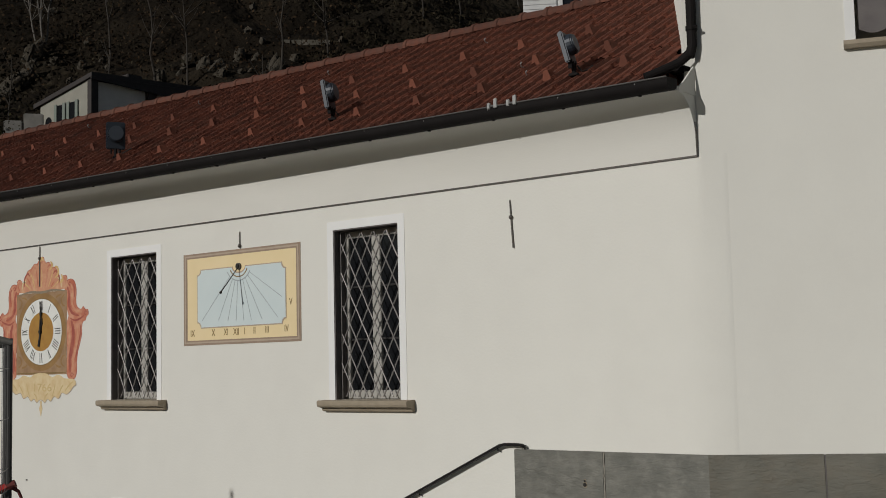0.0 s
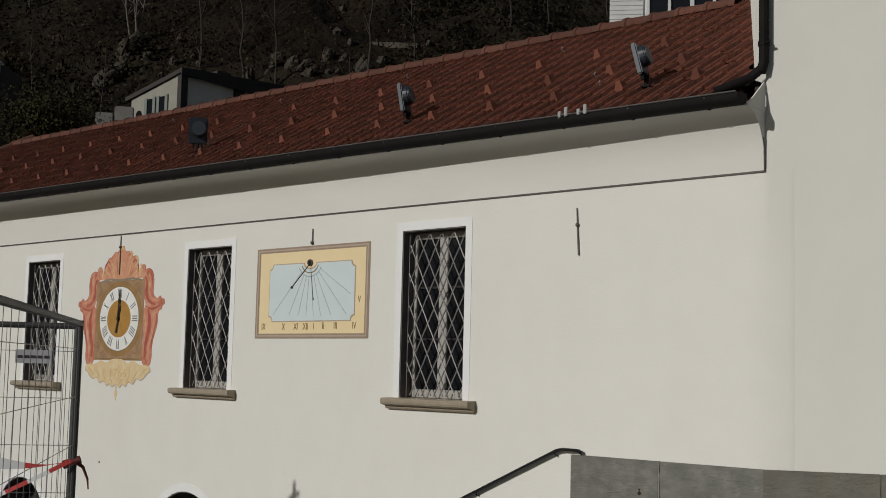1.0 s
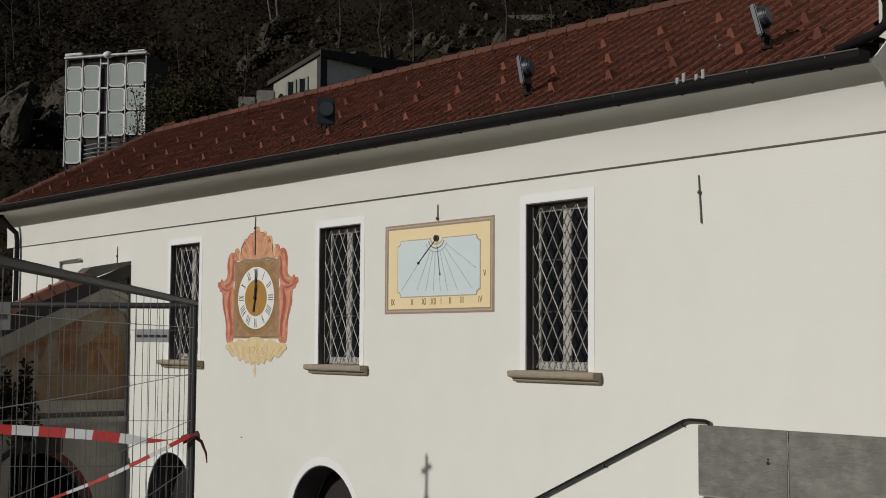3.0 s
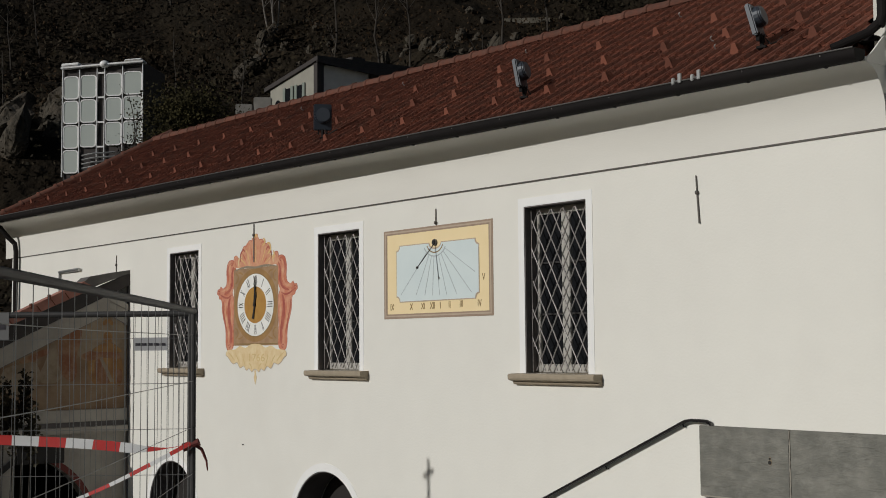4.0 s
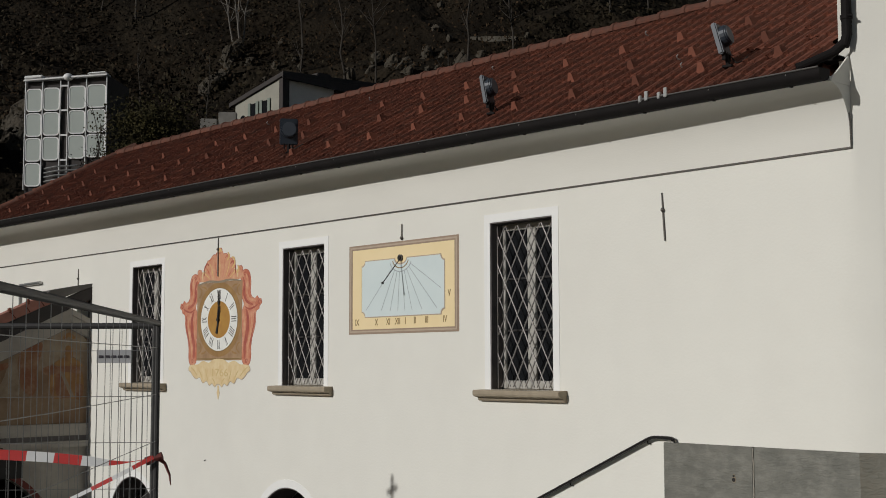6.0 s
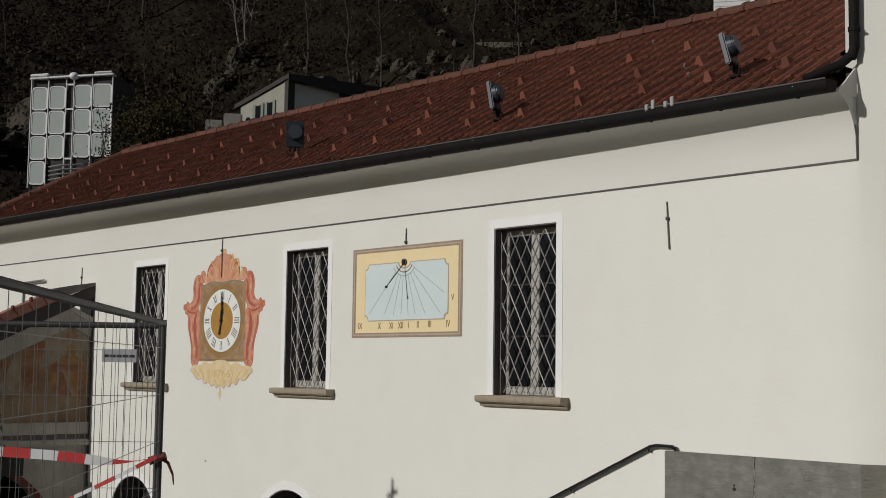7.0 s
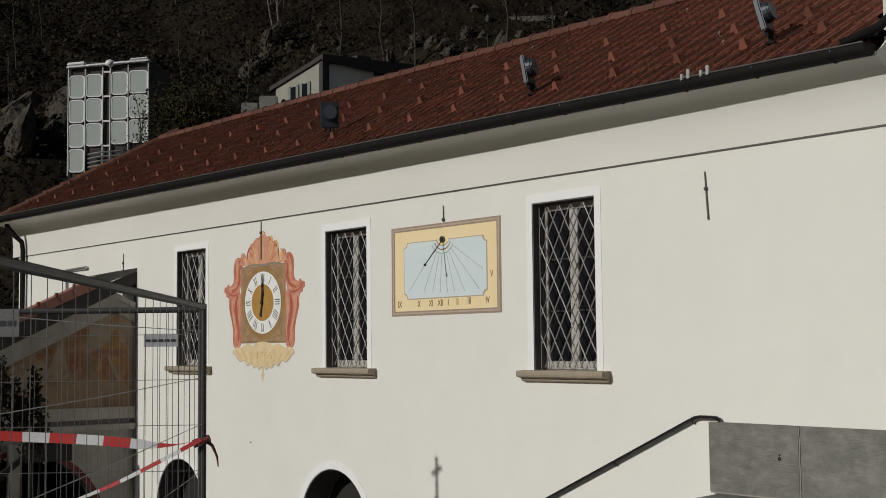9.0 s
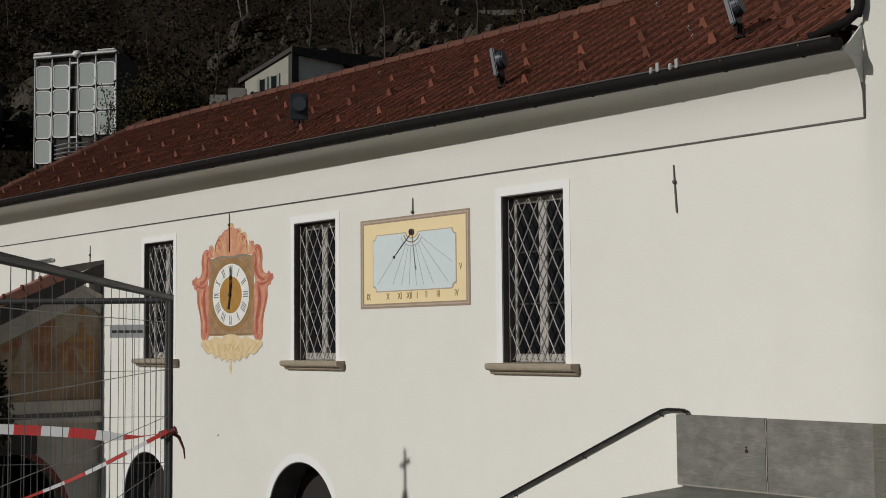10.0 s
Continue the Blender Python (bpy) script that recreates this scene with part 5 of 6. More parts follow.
part("timber_brace", plate_yz([(-3.60, 0.04), (-3.03, 0.50), (-3.03, 0.60), (-3.60, 0.16)], SHX + 0.102, SHX + 0.15), DARKP, sh, "dark timber brace")
# roof: dark verge board under a strip of weathered tiles
part("verge_board", plate_yz([(YL, slope_z(YL, 2.895)), (-1.70, 2.895), (-1.36, 3.055), (-1.36, 3.235), (-1.91, 2.985), (YL, 1.29)], SHX - 0.10, SHX + 0.060), ROOF_D, sh, "dark wooden verge board")
part("roof_slope", plate_yz([(YL, 1.295), (-1.93, 2.985), (-2.06, 3.09), (YL, 1.36)], SHX - 0.35, SHX + 0.056), ROOF_R, sh, "weathered red tiled slope")
part("ridge_sheet", plate_yz([(-2.08, 3.075), (-1.93, 3.005), (-1.35, 3.240), (-1.35, 3.275), (-1.70, 3.215), (-2.0, 3.155)], SHX - 0.45, SHX + 0.058), SHEET_G, sh, "dull grey metal ridge sheet")
for k in range(12):
    y = -2.32 - 0.255 * k
    z = 2.985 + 0.516 * (y + 2.32)
    part("verge_tile", box((SHX - 0.05, y - 0.012, z - 0.05), (SHX + 0.070, y + 0.014, z + 0.030), 0.006), TILE, sh)
for k in range(15):
    y = -2.10 - 0.20 * k
    z = 2.985 + 0.46 * (y + 1.93)
    part("tile_lap", plate_yz([(y, z + 0.006), (y + 0.012, z + 0.010), (y - 0.05, z + 0.06 + 0.04 * max(0, 1 - k / 8)), (y - 0.062, z + 0.056 + 0.04 * max(0, 1 - k / 8))], SHX + 0.057, SHX + 0.064), TILE, sh)
part("rear_wall", box((SHX - 3.2, YL, COURT_Z), (SHX - 1.63, -1.45, 0.6)), GREY_PL, sh)


# ---- construction fence ----
def fence_panel(a, b, z0, z1, label, gap=0.068):
    a, b = Vector((*a, 0)), Vector((*b, 0))
    d = (b - a)
    L = d.length
    u = d.normalized()
    f = thing("construction_fence", label, "fence", group="mobile construction fence panels")

    def P(s, z):
        p = a + u * s
        return (p.x, p.y, z)
    part("top_tube", tube([P(0, z1), P(L, z1)], 0.019, 10), FENCE_T, f)
    part("bottom_tube", tube([P(0, z0 + 0.12), P(L, z0 + 0.12)], 0.019, 10), FENCE_T, f)
    for s in (0, L):
        part("post", tube([P(s, z0 + 0.02), P(s, z1 + 0.02)], 0.0175, 10), FENCE_T, f)
    if gap:
        n = int(L / gap)
        rng = random.Random(int(L * 1000))
        for k in range(1, n):
            s = k * L / n + rng.uniform(-0.004, 0.004)
            j = rng.uniform(-0.008, 0.008)
            part("wire", tube([P(s, z0 + 0.12), P(s + j, (z0 + z1) / 2), P(s, z1)], 0.0017, 5), WIRE, f)
        for k in range(6):
            z = z0 + 0.30 + k * (z1 - z0 - 0.45) / 5
            part("cross_wire", tube([P(0, z), P(L * 0.5, z - 0.008), P(L, z)], 0.0020, 5), WIRE, f)
    for s in (0.02, L - 0.02):
        p = P(s, z0)
        part("foot_block", box((p[0] - 0.12, p[1] - 0.30, z0), (p[0] + 0.12, p[1] + 0.30, z0 + 0.14), 0.02), CONC, f, "concrete foot block")
    return f


FENCE_T = mat("dark_galvanised_tube", (0.055, 0.053, 0.052), 0.55, 0.2, color2=(0.08, 0.078, 0.076), scale=12, bump=0.1)
WIRE = mat("galvanised_wire", (0.25, 0.25, 0.245), 0.45, 0.6, scale=12, bump=0)
FP = Vector((3.527, -6.069))
FA = Vector((6.927, -8.549))
uA = (FA - FP).normalized()
FB = FP + Vector((-0.63, -0.77)) * 3.5
fence_panel(FP + Vector((0.008, 0.004)), FP + uA * 5.7, TERRACE_Z, 2.308, "grey metal construction fence panel with wire mesh", 0.19)
fence_panel(FP + Vector((-0.006, -0.008)), FB, TERRACE_Z, 2.292, "grey metal construction fence panel with wire mesh")

# ---- barrier tape and signs on the fence ----
def tape(name, pts, width, label, spans):
    t = thing(name, label, "tape")
    path = [Vector(p) for p in smooth_points(pts, 10)]
    acc = [0.0]
    for p, q in zip(path, path[1:]):
        acc.append(acc[-1] + (q - p).length)
    cur, i0 = 0, 0
    n_band = max(1, int(round(acc[-1] / spans)))
    first = 0.25 if name == "barrier_tape" else acc[-1] / n_band
    cuts = [0.0] + [first + (acc[-1] - first) * k / (n_band - 1) for k in range(n_band)]
    for bnd in range(n_band):
        s0, s1 = cuts[bnd], cuts[bnd + 1]
        bm = bmesh.new()
        prev = None
        for k in range(7):
            s = s0 + (s1 - s0) * k / 6
            j = max(0, min(len(acc) - 2, next((i for i in range(len(acc) - 1) if acc[i + 1] >= s), len(acc) - 2)))
            f = (s - acc[j]) / max(1e-6, acc[j + 1] - acc[j])
            p = path[j].lerp(path[j + 1], f)
            d = (path[j + 1] - path[j]).normalized()
            w = width * (0.5 + 0.5 * abs(math.cos(s * 1.7)) ** 0.5) if name == "slack_tape" else width * min(1.0, max(0.06, (s - 0.10) / 0.26))
            side = Vector((0, 0, 1)) - d * d.z
            tw = 0.5 * math.sin(s * 3.1)
            side = (Matrix.Rotation(tw * 0.6, 3, d) @ side.normalized()) * (w / 2)
            nn = d.cross(side).normalized() * 0.0012
            ring_ = [bm.verts.new(p + side + nn), bm.verts.new(p - side + nn), bm.verts.new(p - side - nn), bm.verts.new(p + side - nn)]
            if prev:
                for q in range(4):
                    bm.faces.new((prev[q], prev[(q + 1) % 4], ring_[(q + 1) % 4], ring_[q]))
            else:
                bm.faces.new(ring_)
            prev = ring_
        bm.faces.new(prev[::-1])
        part("band", bm, TAPE_R if bnd % 2 == 0 else TAPE_W, t)
    return t


def smooth_points(pts, sub):
    out = []
    n = len(pts)
    for i in range(n - 1):
        p = [Vector(pts[min(max(i + k, 0), n - 1)]) for k in (-1, 0, 1, 2)]
        for s in range(sub):
            t = s / sub
            out.append(0.5 * (2 * p[1] + (p[2] - p[0]) * t + (2 * p[0] - 5 * p[1] + 4 * p[2] - p[3]) * t * t + (3 * p[1] - p[0] - 3 * p[2] + p[3]) * t ** 3))
    out.append(Vector(pts[-1]))
    return out


def onB(s, z, off=0.03):
    p = FP + Vector((-0.63, -0.77)) * s
    return (p.x + 0.77 * off, p.y - 0.63 * off, z)


TZ = 1.490
tape("barrier_tape", [onB(0.02, TZ), onB(0.25, TZ - 0.025), onB(0.7, TZ + 0.014), onB(1.4, TZ + 0.050), onB(2.6, TZ + 0.105)], 0.061, "red and white barrier tape stretched along the fence", 0.172)
tape("slack_tape", [onB(0.0, TZ + 0.01, 0.05), onB(0.25, TZ - 0.12, 0.05), onB(0.6, TZ - 0.285, 0.05), onB(1.1, TZ - 0.465, 0.05), onB(1.8, TZ - 0.66, 0.05)], 0.026, "twisted red and white barrier tape hanging slack", 0.14)
te = thing("tape_end", "loose knotted end of red barrier tape", "tape")
part("tail", tube([(FP.x + 0.02, FP.y + 0.01, TZ), (FP.x + 0.045, FP.y + 0.045, TZ - 0.03), (FP.x + 0.06, FP.y + 0.07, TZ - 0.10), (FP.x + 0.065, FP.y + 0.075, TZ - 0.16)], 0.014, 6, 0.004), MAROON, te)
part("knot", tube([(FP.x - 0.035, FP.y - 0.04, TZ - 0.02), (FP.x + 0.03, FP.y + 0.035, TZ + 0.012)], 0.026, 8), MAROON, te)


def fence_sign(s0, s1, z0, z1, label, plate):
    g = thing("fence_sign", label, "sign")
    u2 = Vector((-0.63, -0.77))
    bm = bmesh.new()
    pts = [onB(s0, z0, 0.02), onB(s1, z0, 0.02), onB(s1, z1, 0.02), onB(s0, z1, 0.02)]
    back_pts = [onB(s0, z0, 0.012), onB(s1, z0, 0.012), onB(s1, z1, 0.012), onB(s0, z1, 0.012)]
    A = [bm.verts.new(p) for p in pts]
    B = [bm.verts.new(p) for p in back_pts]
    bm.faces.new(A)
    bm.faces.new(B[::-1])
    for k in range(4):
        bm.faces.new((A[k], A[(k + 1) % 4], B[(k + 1) % 4], B[k]))
    part("plate", bm, plate, g)
    zc, h = z0 + (z1 - z0) * 0.48, (z1 - z0) * 0.10
    L = s1 - s0
    for k in range(5):
        a, b = s0 + L * (0.06 + 0.185 * k), s0 + L * (0.06 + 0.185 * k + 0.14)
        bm = bmesh.new()
        bm.faces.new([bm.verts.new(p) for p in (onB(a, zc - h, 0.0225), onB(b, zc - h, 0.0225), onB(b, zc + h, 0.0225), onB(a, zc + h, 0.0225))])
        bmesh.ops.solidify(bm, geom=list(bm.faces), thickness=0.002)
        part("print_bar", bm, SIGN_T, g)


fence_sign(0.15, 0.36, 2.066, 2.146, "grey-white maker's plate with a printed line on the fence", SIGN_W)
fence_sign(1.135, 1.47, 2.138, 2.308, "sign plate with shade in its grey and a printed line on the fence", SIGN_G)


# ---- shrub in front of the shrine ----
def leaf_cloud(name, centre, size, count, leaf, material, seed, parent=None):
    rng = np.random.default_rng(seed)
    v, f = [], []
    for k in range(count):
        p = rng.normal(0, 0.45, 3)
        p = np.clip(p, -1, 1) * size + centre
        a = rng.normal(0, 1, 3)
        a /= np.linalg.norm(a)
        b = np.cross(a, rng.normal(0, 1, 3))
        b /= np.linalg.norm(b)
        l, w = leaf * rng.uniform(0.6, 1.3), leaf * 0.35
        base_i = len(v)
        v += [tuple(p), tuple(p + a * l * 0.5 + b * w), tuple(p + a * l), tuple(p + a * l * 0.5 - b * w)]
        f.append((base_i, base_i + 1, base_i + 2, base_i + 3))
    me = bpy.data.meshes.new(name)
    me.from_pydata(v, [], f)
    me.materials.append(material)
    ob = new(name, me)
    if parent:
        ob.parent = parent
    return ob


sb = thing("evergreen_shrub", "dark evergreen shrub in front of the chapel", "shrub", Matrix.Translation((10.65, -9.93, 2.05)) @ Matrix.Scale(0.5, 4) @ Matrix.Translation((-10.65, 9.93, -2.05)) @ sh.matrix_world)
rs = random.Random(3)
for k, (y, top) in enumerate(((-3.52, 2.02), (-3.36, 1.88), (-3.20, 1.62), (-3.06, 1.40), (-2.92, 1.72), (-2.84, 1.28), (-3.44, 1.30))):
    x = SHX + 0.32 + rs.uniform(-0.06, 0.10)
    part("stem", tube([(x, y - 0.15, -4.94), (x + rs.uniform(-0.05, 0.05), y - 0.06, -1.0), (x, y, top)], 0.036, 6, 0.006), TWIG, sb)
    leaf_cloud("crown", np.array((x, y, top - 0.34)), np.array((0.10, 0.09, 0.42)), 300, 0.075, LEAF_S if k % 2 else LEAF, 10 + k, sb)

# ---- ground and hillside: one sheet to the horizon ----
HD = Vector((-0.78, 0.626))


def ground_z(x, y):
    s = (x + 2) * HD.x + (y - 4) * HD.y
    z = COURT_Z - 0.02
    if s > 12:
        q = s - 12
        z += 0.20 * q + 0.55 * max(0, q - 24) + 0.18 * max(0, q - 48)
        z = min(z, 130 + 0.05 * q)
        amp = min(1.0, q / 20)
        z += amp * (3.2 * noise.noise(Vector((x * 0.05, y * 0.05, 1.3))) + 1.6 * noise.noise(Vector((x * 0.14, y * 0.14, 7.7))))
        if q > 18:
            z += amp * 1.7 * abs(noise.noise(Vector((x * 0.30, y * 0.30, 3.1)))) + 0.8 * noise.noise(Vector((x * 0.7, y * 0.7, 9.1)))
    return z


def axis(lo, hi, step, far):
    return [lo - far, lo - far * 0.4, lo - far * 0.12] + [lo + step * k for k in range(int((hi - lo) / step) + 1)] + [hi + far * 0.12, hi + far * 0.4, hi + far]


XS, YS = axis(-150, 40, 1.9, 1800), axis(-40, 130, 1.9, 1800)
gv = [(x, y, ground_z(x, y)) for y in YS for x in XS]
nx = len(XS)
gf = [(j * nx + i, j * nx + i + 1, (j + 1) * nx + i + 1, (j + 1) * nx + i) for j in range(len(YS) - 1) for i in range(nx - 1)]
gm = bpy.data.meshes.new("ground")
gm.from_pydata(gv, [], gf)
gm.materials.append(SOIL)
ground = new("ground", gm)
tagged(ground, "dark scrubby hillside rising behind the church court", "ground", kind="structure")

EYE = Vector((10.7, -9.93, 2.1))


def along(dx, dy, dist):
    """The place dist metres from the viewpoint in the plan, on the ground."""
    d = Vector((dx, dy)).normalized()
    x, y = EYE.x + d.x * dist, EYE.y + d.y * dist
    return Vector((x, y, ground_z(x, y)))


def on_slope(dx, dy, dz):
    """Where a line of sight from the viewpoint meets the hillside."""
    d = Vector((dx, dy, dz)).normalized()
    s = 40.0
    while s < 150 and EYE.z + d.z * s > ground_z(EYE.x + d.x * s, EYE.y + d.y * s):
        s += 0.5
    return EYE + d * s


# scrub and trees on the hill
def scrub(name, count, leaf, material, seed, label, dens, near=42, far=118, tall=1.6):
    rng = np.random.default_rng(seed)
    v, f = [], []
    clumps = 0
    while clumps < count:
        a = rng.uniform(radians(112), radians(166))
        dist = near + (far - near) * rng.uniform(0, 1) ** 0.9
        x, y = EYE.x + math.cos(a) * dist, EYE.y + math.sin(a) * dist
        if 148.5 < math.degrees(a) < 158.5 and dist < 60:
            clumps += 0.05
            continue
        keep = noise.noise(Vector((x * 0.07, y * 0.07, seed)))
        if keep < dens:
            clumps += 0.25
            continue
        clumps += 1
        z = ground_z(x, y)
        h = rng.uniform(0.5, 1.5) * tall
        for k in range(30):
            p = np.array((x, y, z + 0.3 * h)) + rng.normal(0, 1, 3) * np.array((0.8, 0.8, 0.45 * h))
            q = rng.normal(0, 1, 3)
            q /= np.linalg.norm(q)
            w = np.cross(q, rng.normal(0, 1, 3))
            w /= np.linalg.norm(w)
            l = leaf * rng.uniform(0.5, 1.4)
            bi = len(v)
            v += [tuple(p), tuple(p + q * l * 0.5 + w * l * 0.3), tuple(p + q * l), tuple(p + q * l * 0.5 - w * l * 0.3)]
            f.append((bi, bi + 1, bi + 2, bi + 3))
    me = bpy.data.meshes.new(name)
    me.from_pydata(v, [], f)
    me.materials.append(material)
    return tagged(new(name, me), label, "undergrowth", kind="stuff")


scrub("undergrowth", 2600, 0.22, LEAF, 5, "dark evergreen undergrowth covering the hillside", -0.12)
scrub("bracken", 1800, 0.2, LEAF_B, 8, "dry brown bracken and bare scrub on the hillside", 0.0)
scrub("tall_scrub", 1200, 0.28, LEAF, 11, "dark taller evergreen bushes on the upper hillside", 0.05, 66, 120, 3.4)


# ---- rocks ----
def rock(p, size, seed, squash=(1, 1, 1)):
    rng = random.Random(seed)
    bm = bmesh.new()
    for k in range(22):
        q = Vector((rng.gauss(0, 1), rng.gauss(0, 1), rng.gauss(0, 1))).normalized() * rng.uniform(0.75, 1.15)
        bm.verts.new((q.x * squash[0] * size, q.y * squash[1] * size, q.z * squash[2] * size))
    hull = bmesh.ops.convex_hull(bm, input=list(bm.verts))
    bmesh.ops.delete(bm, geom=[v for v in hull["geom_interior"] if isinstance(v, bmesh.types.BMVert)], context="VERTS")
    bmesh.ops.subdivide_edges(bm, edges=list(bm.edges), cuts=2, use_grid_fill=True)
    off = Vector((seed * 3.7, seed * 1.3, 0))
    for v in bm.verts:
        v.co += v.co.normalized() * size * 0.16 * noise.noise(v.co / size * 2.4 + off)
    bmesh.ops.rotate(bm, verts=bm.verts, cent=(0, 0, 0), matrix=Euler((rng.uniform(-0.25, 0.25), 0.55 + rng.uniform(-0.2, 0.2), 0.55 + rng.uniform(-0.5, 0.5))).to_matrix())
    ob = mesh_object("rock", bm, ROCK)
    ob.location = p
    return tagged(ob, "grey mossy rock outcrop on the hillside", "rock", group="rock outcrops on the hillside")


rk = random.Random(21)
for dx, dy, dz, n, spread, size in ((-0.930, 0.335, 0.150, 14, 3.6, 1.2), (-0.936, 0.320, 0.180, 8, 3.0, 1.0), (-0.8389, 0.5007, 0.212, 7, 1.3, 0.65), (-0.7627, 0.6045, 0.226, 16, 4.5, 0.48), (-0.80, 0.555, 0.232, 8, 4.5, 0.4), (-0.74, 0.63, 0.234, 10, 4.0, 0.45)):
    c = on_slope(dx, dy, dz)
    for k in range(n):
        x, y = c.x + rk.gauss(0, spread * 0.6), c.y + rk.gauss(0, spread * 0.6)
        s = size * rk.uniform(0.5, 1.2)
        rock((x, y, ground_z(x, y) + 0.25 * s), s, rk.randint(1, 999), (0.75, 0.7, rk.uniform(0.9, 1.9)))

# retaining wall up on the slope
rw = mesh_object("retaining_wall", box((0, -0.25, -0.5), (3.0, 0.25, 0.12), 0.03), CONC_D)
rw.matrix_world = pose(*(on_slope(-0.7212, 0.6485, 0.241) + Vector((0, 0, 0.55))), 0, 0, 46)
tagged(rw, "old concrete retaining wall on the hillside", "wall")
for d0, d1, drop in (((-0.8506, 0.4908, 0.1850), (-0.8440, 0.5020, 0.1858), 3.0), ((-0.8436, 0.5026, 0.1905), (-0.8362, 0.5146, 0.1902), 3.0)):
    a, b = EYE + Vector(d0) * 54, EYE + Vector(d1) * 54
    run = (b - a).length
    t = mesh_object("garden_wall", box((0, -0.2, -drop), (run, 0.2, 0.0), 0.04), CONC)
    t.matrix_world = pose(a.x, a.y, a.z, 0, 0, math.degrees(math.atan2(b.y - a.y, b.x - a.x)))
    tagged(t, "weathered concrete garden wall beside the house", "wall", group="concrete garden walls")

# ---- house on the slope ----
ho = thing("house", "pale yellow house with dark overhanging roof on the slope", "house")
HXc, HYc = -38.1, 22.4
part("wall", box((HXc - 3.9, HYc, 8), (HXc - 0.02, HYc + 0.3, 14.3)), HOUSE_Y, ho, "sunlit pale yellow wall")
part("gable", sheet_xz([(HXc - 3.9, 14.302), (HXc - 0.02, 14.302), (HXc - 0.02, 15.12), (HXc - 3.9, 14.47)], HYc, HYc + 0.3), HOUSE_Y, ho, "sunlit pale yellow gable")
part("side_wall", box((HXc - 0.3, HYc + 0.302, 8), (HXc, HYc + 6.5, 15.1)), HOUSE_G, ho, "grey shaded side wall")
part("corner_post", box((HXc - 0.05, HYc - 0.06, 8), (HXc + 0.25, HYc + 0.30, 15.1)), ROOF_D, ho, "dark corner post")
part("pier", box((HXc - 0.02, HYc + 3.0, 8), (HXc + 0.2, HYc + 3.5, 15.0)), ROOF_D, ho)
bm = bmesh.new()
rl = [(HXc - 4.3, HYc - 0.12, 14.42), (HXc + 0.35, HYc - 0.12, 15.20), (HXc + 0.35, HYc + 7.0, 15.45), (HXc - 4.3, HYc + 7.0, 14.65)]
lo_ = [bm.verts.new(p) for p in rl]
hi_ = [bm.verts.new((x, y, z + 0.20)) for x, y, z in rl]
bm.faces.new(lo_[::-1])
bm.faces.new(hi_)
for k in range(4):
    bm.faces.new((lo_[k], lo_[(k + 1) % 4], hi_[(k + 1) % 4], hi_[k]))
part("roof", bm, ROOF_D, ho, "dark low-pitched roof")
# dark tapering plate stands for the shaded underside of the overhang
part("fascia", plate_yz([(HYc - 0.12, 15.195), (HYc - 0.12, 15.10), (HYc + 1.9, 14.98), (HYc + 7.0, 14.72), (HYc + 7.0, 15.445)], HXc + 0.27, HXc + 0.345), ROOF_D, ho, "dark plate as shade under the roof overhang")
part("chimney", box((HXc - 1.2, HYc + 2.4, 15.2), (HXc - 0.5, HYc + 3.2, 15.85), 0.03), ROOF_D, ho)
for x in (-2.25, -1.25):
    wn_ = part("window", box((HXc + x - 0.22, HYc - 0.03, 13.35), (HXc + x + 0.22, HYc - 0.004, 14.3)), GLASS, ho)
    part("shutter", box((HXc + x - 0.44, HYc - 0.07, 13.3), (HXc + x - 0.23, HYc - 0.035, 14.35)), SHUTTER, wn_, "grey-green shutter")
    part("shutter", box((HXc + x + 0.23, HYc - 0.07, 13.3), (HXc + x + 0.44, HYc - 0.035, 14.35)), SHUTTER, wn_, "grey-green shutter")
wa = part("arched_window", sheet_xz([(HXc - 3.45, 12.9), *ellipse(HXc - 3.2, 13.6, 0.25, 0.28, 9, 180, 0), (HXc - 2.95, 12.9)], HYc - 0.03, HYc - 0.004), GLASS, ho)

# ---- glazed tower on the rock ----
gt = thing("glazed_tower", "tower clad in pale green panels with aluminium frames", "building")
TL, TR = EYE + Vector((-0.9028, 0.3761, 0.2085)) * 56, EYE + Vector((-0.8766, 0.4299, 0.2162)) * 56
uT = (TR - TL)
uT.z = 0
WT = uT.length / 0.8 * 1.02
gt.matrix_world = pose(TL.x, TL.y, TL.z - 0.13, 0, 0, math.degrees(math.atan2(uT.y, uT.x)) - 20) @ Matrix.Scale(0.8, 4)
part("body", box((0.02, 0.06, -9), (WT - 0.02, 3.4, 0.30)), ROOF_D, gt, "dark body behind the panels")
cols = tuple(WT * f for f in (0.0, 0.212, 0.432, 0.526, 0.750, 1.0))
rise = (TR.z - TL.z) / 0.8 / WT - 0.075
rows_z = (-0.35, -1.62, -2.90, -4.18, -5.46)
for r in range(4):
    for c in range(5):
        if c == 2:
            continue
        x0, x1 = cols[c], cols[c + 1]
        z1_, z0_ = rows_z[r] + rise * x0, rows_z[r + 1] + rise * x0
        if r == 3 and c > 0:
            continue
        g = 0.085
        part("panel", sheet_xz(round_rect(x0 + g, z0_ + g, x1 - g, z1_ - g, 0.16), -0.04, 0.02), PANEL, gt)
        part("panel_frame", sheet_xz(round_rect(x0 + 0.035, z0_ + 0.035, x1 - 0.035, z1_ - 0.035, 0.20), -0.06, 0.0, [round_rect(x0 + g + 0.002, z0_ + g + 0.002, x1 - g - 0.002, z1_ - g - 0.002, 0.16)]), ALU, gt, "bright aluminium frame")
for x in cols:
    part("post", box((x - 0.018, -0.09, -5.6 + rise * x), (x + 0.018, -0.005, 0.02 + rise * x)), ALU, gt)
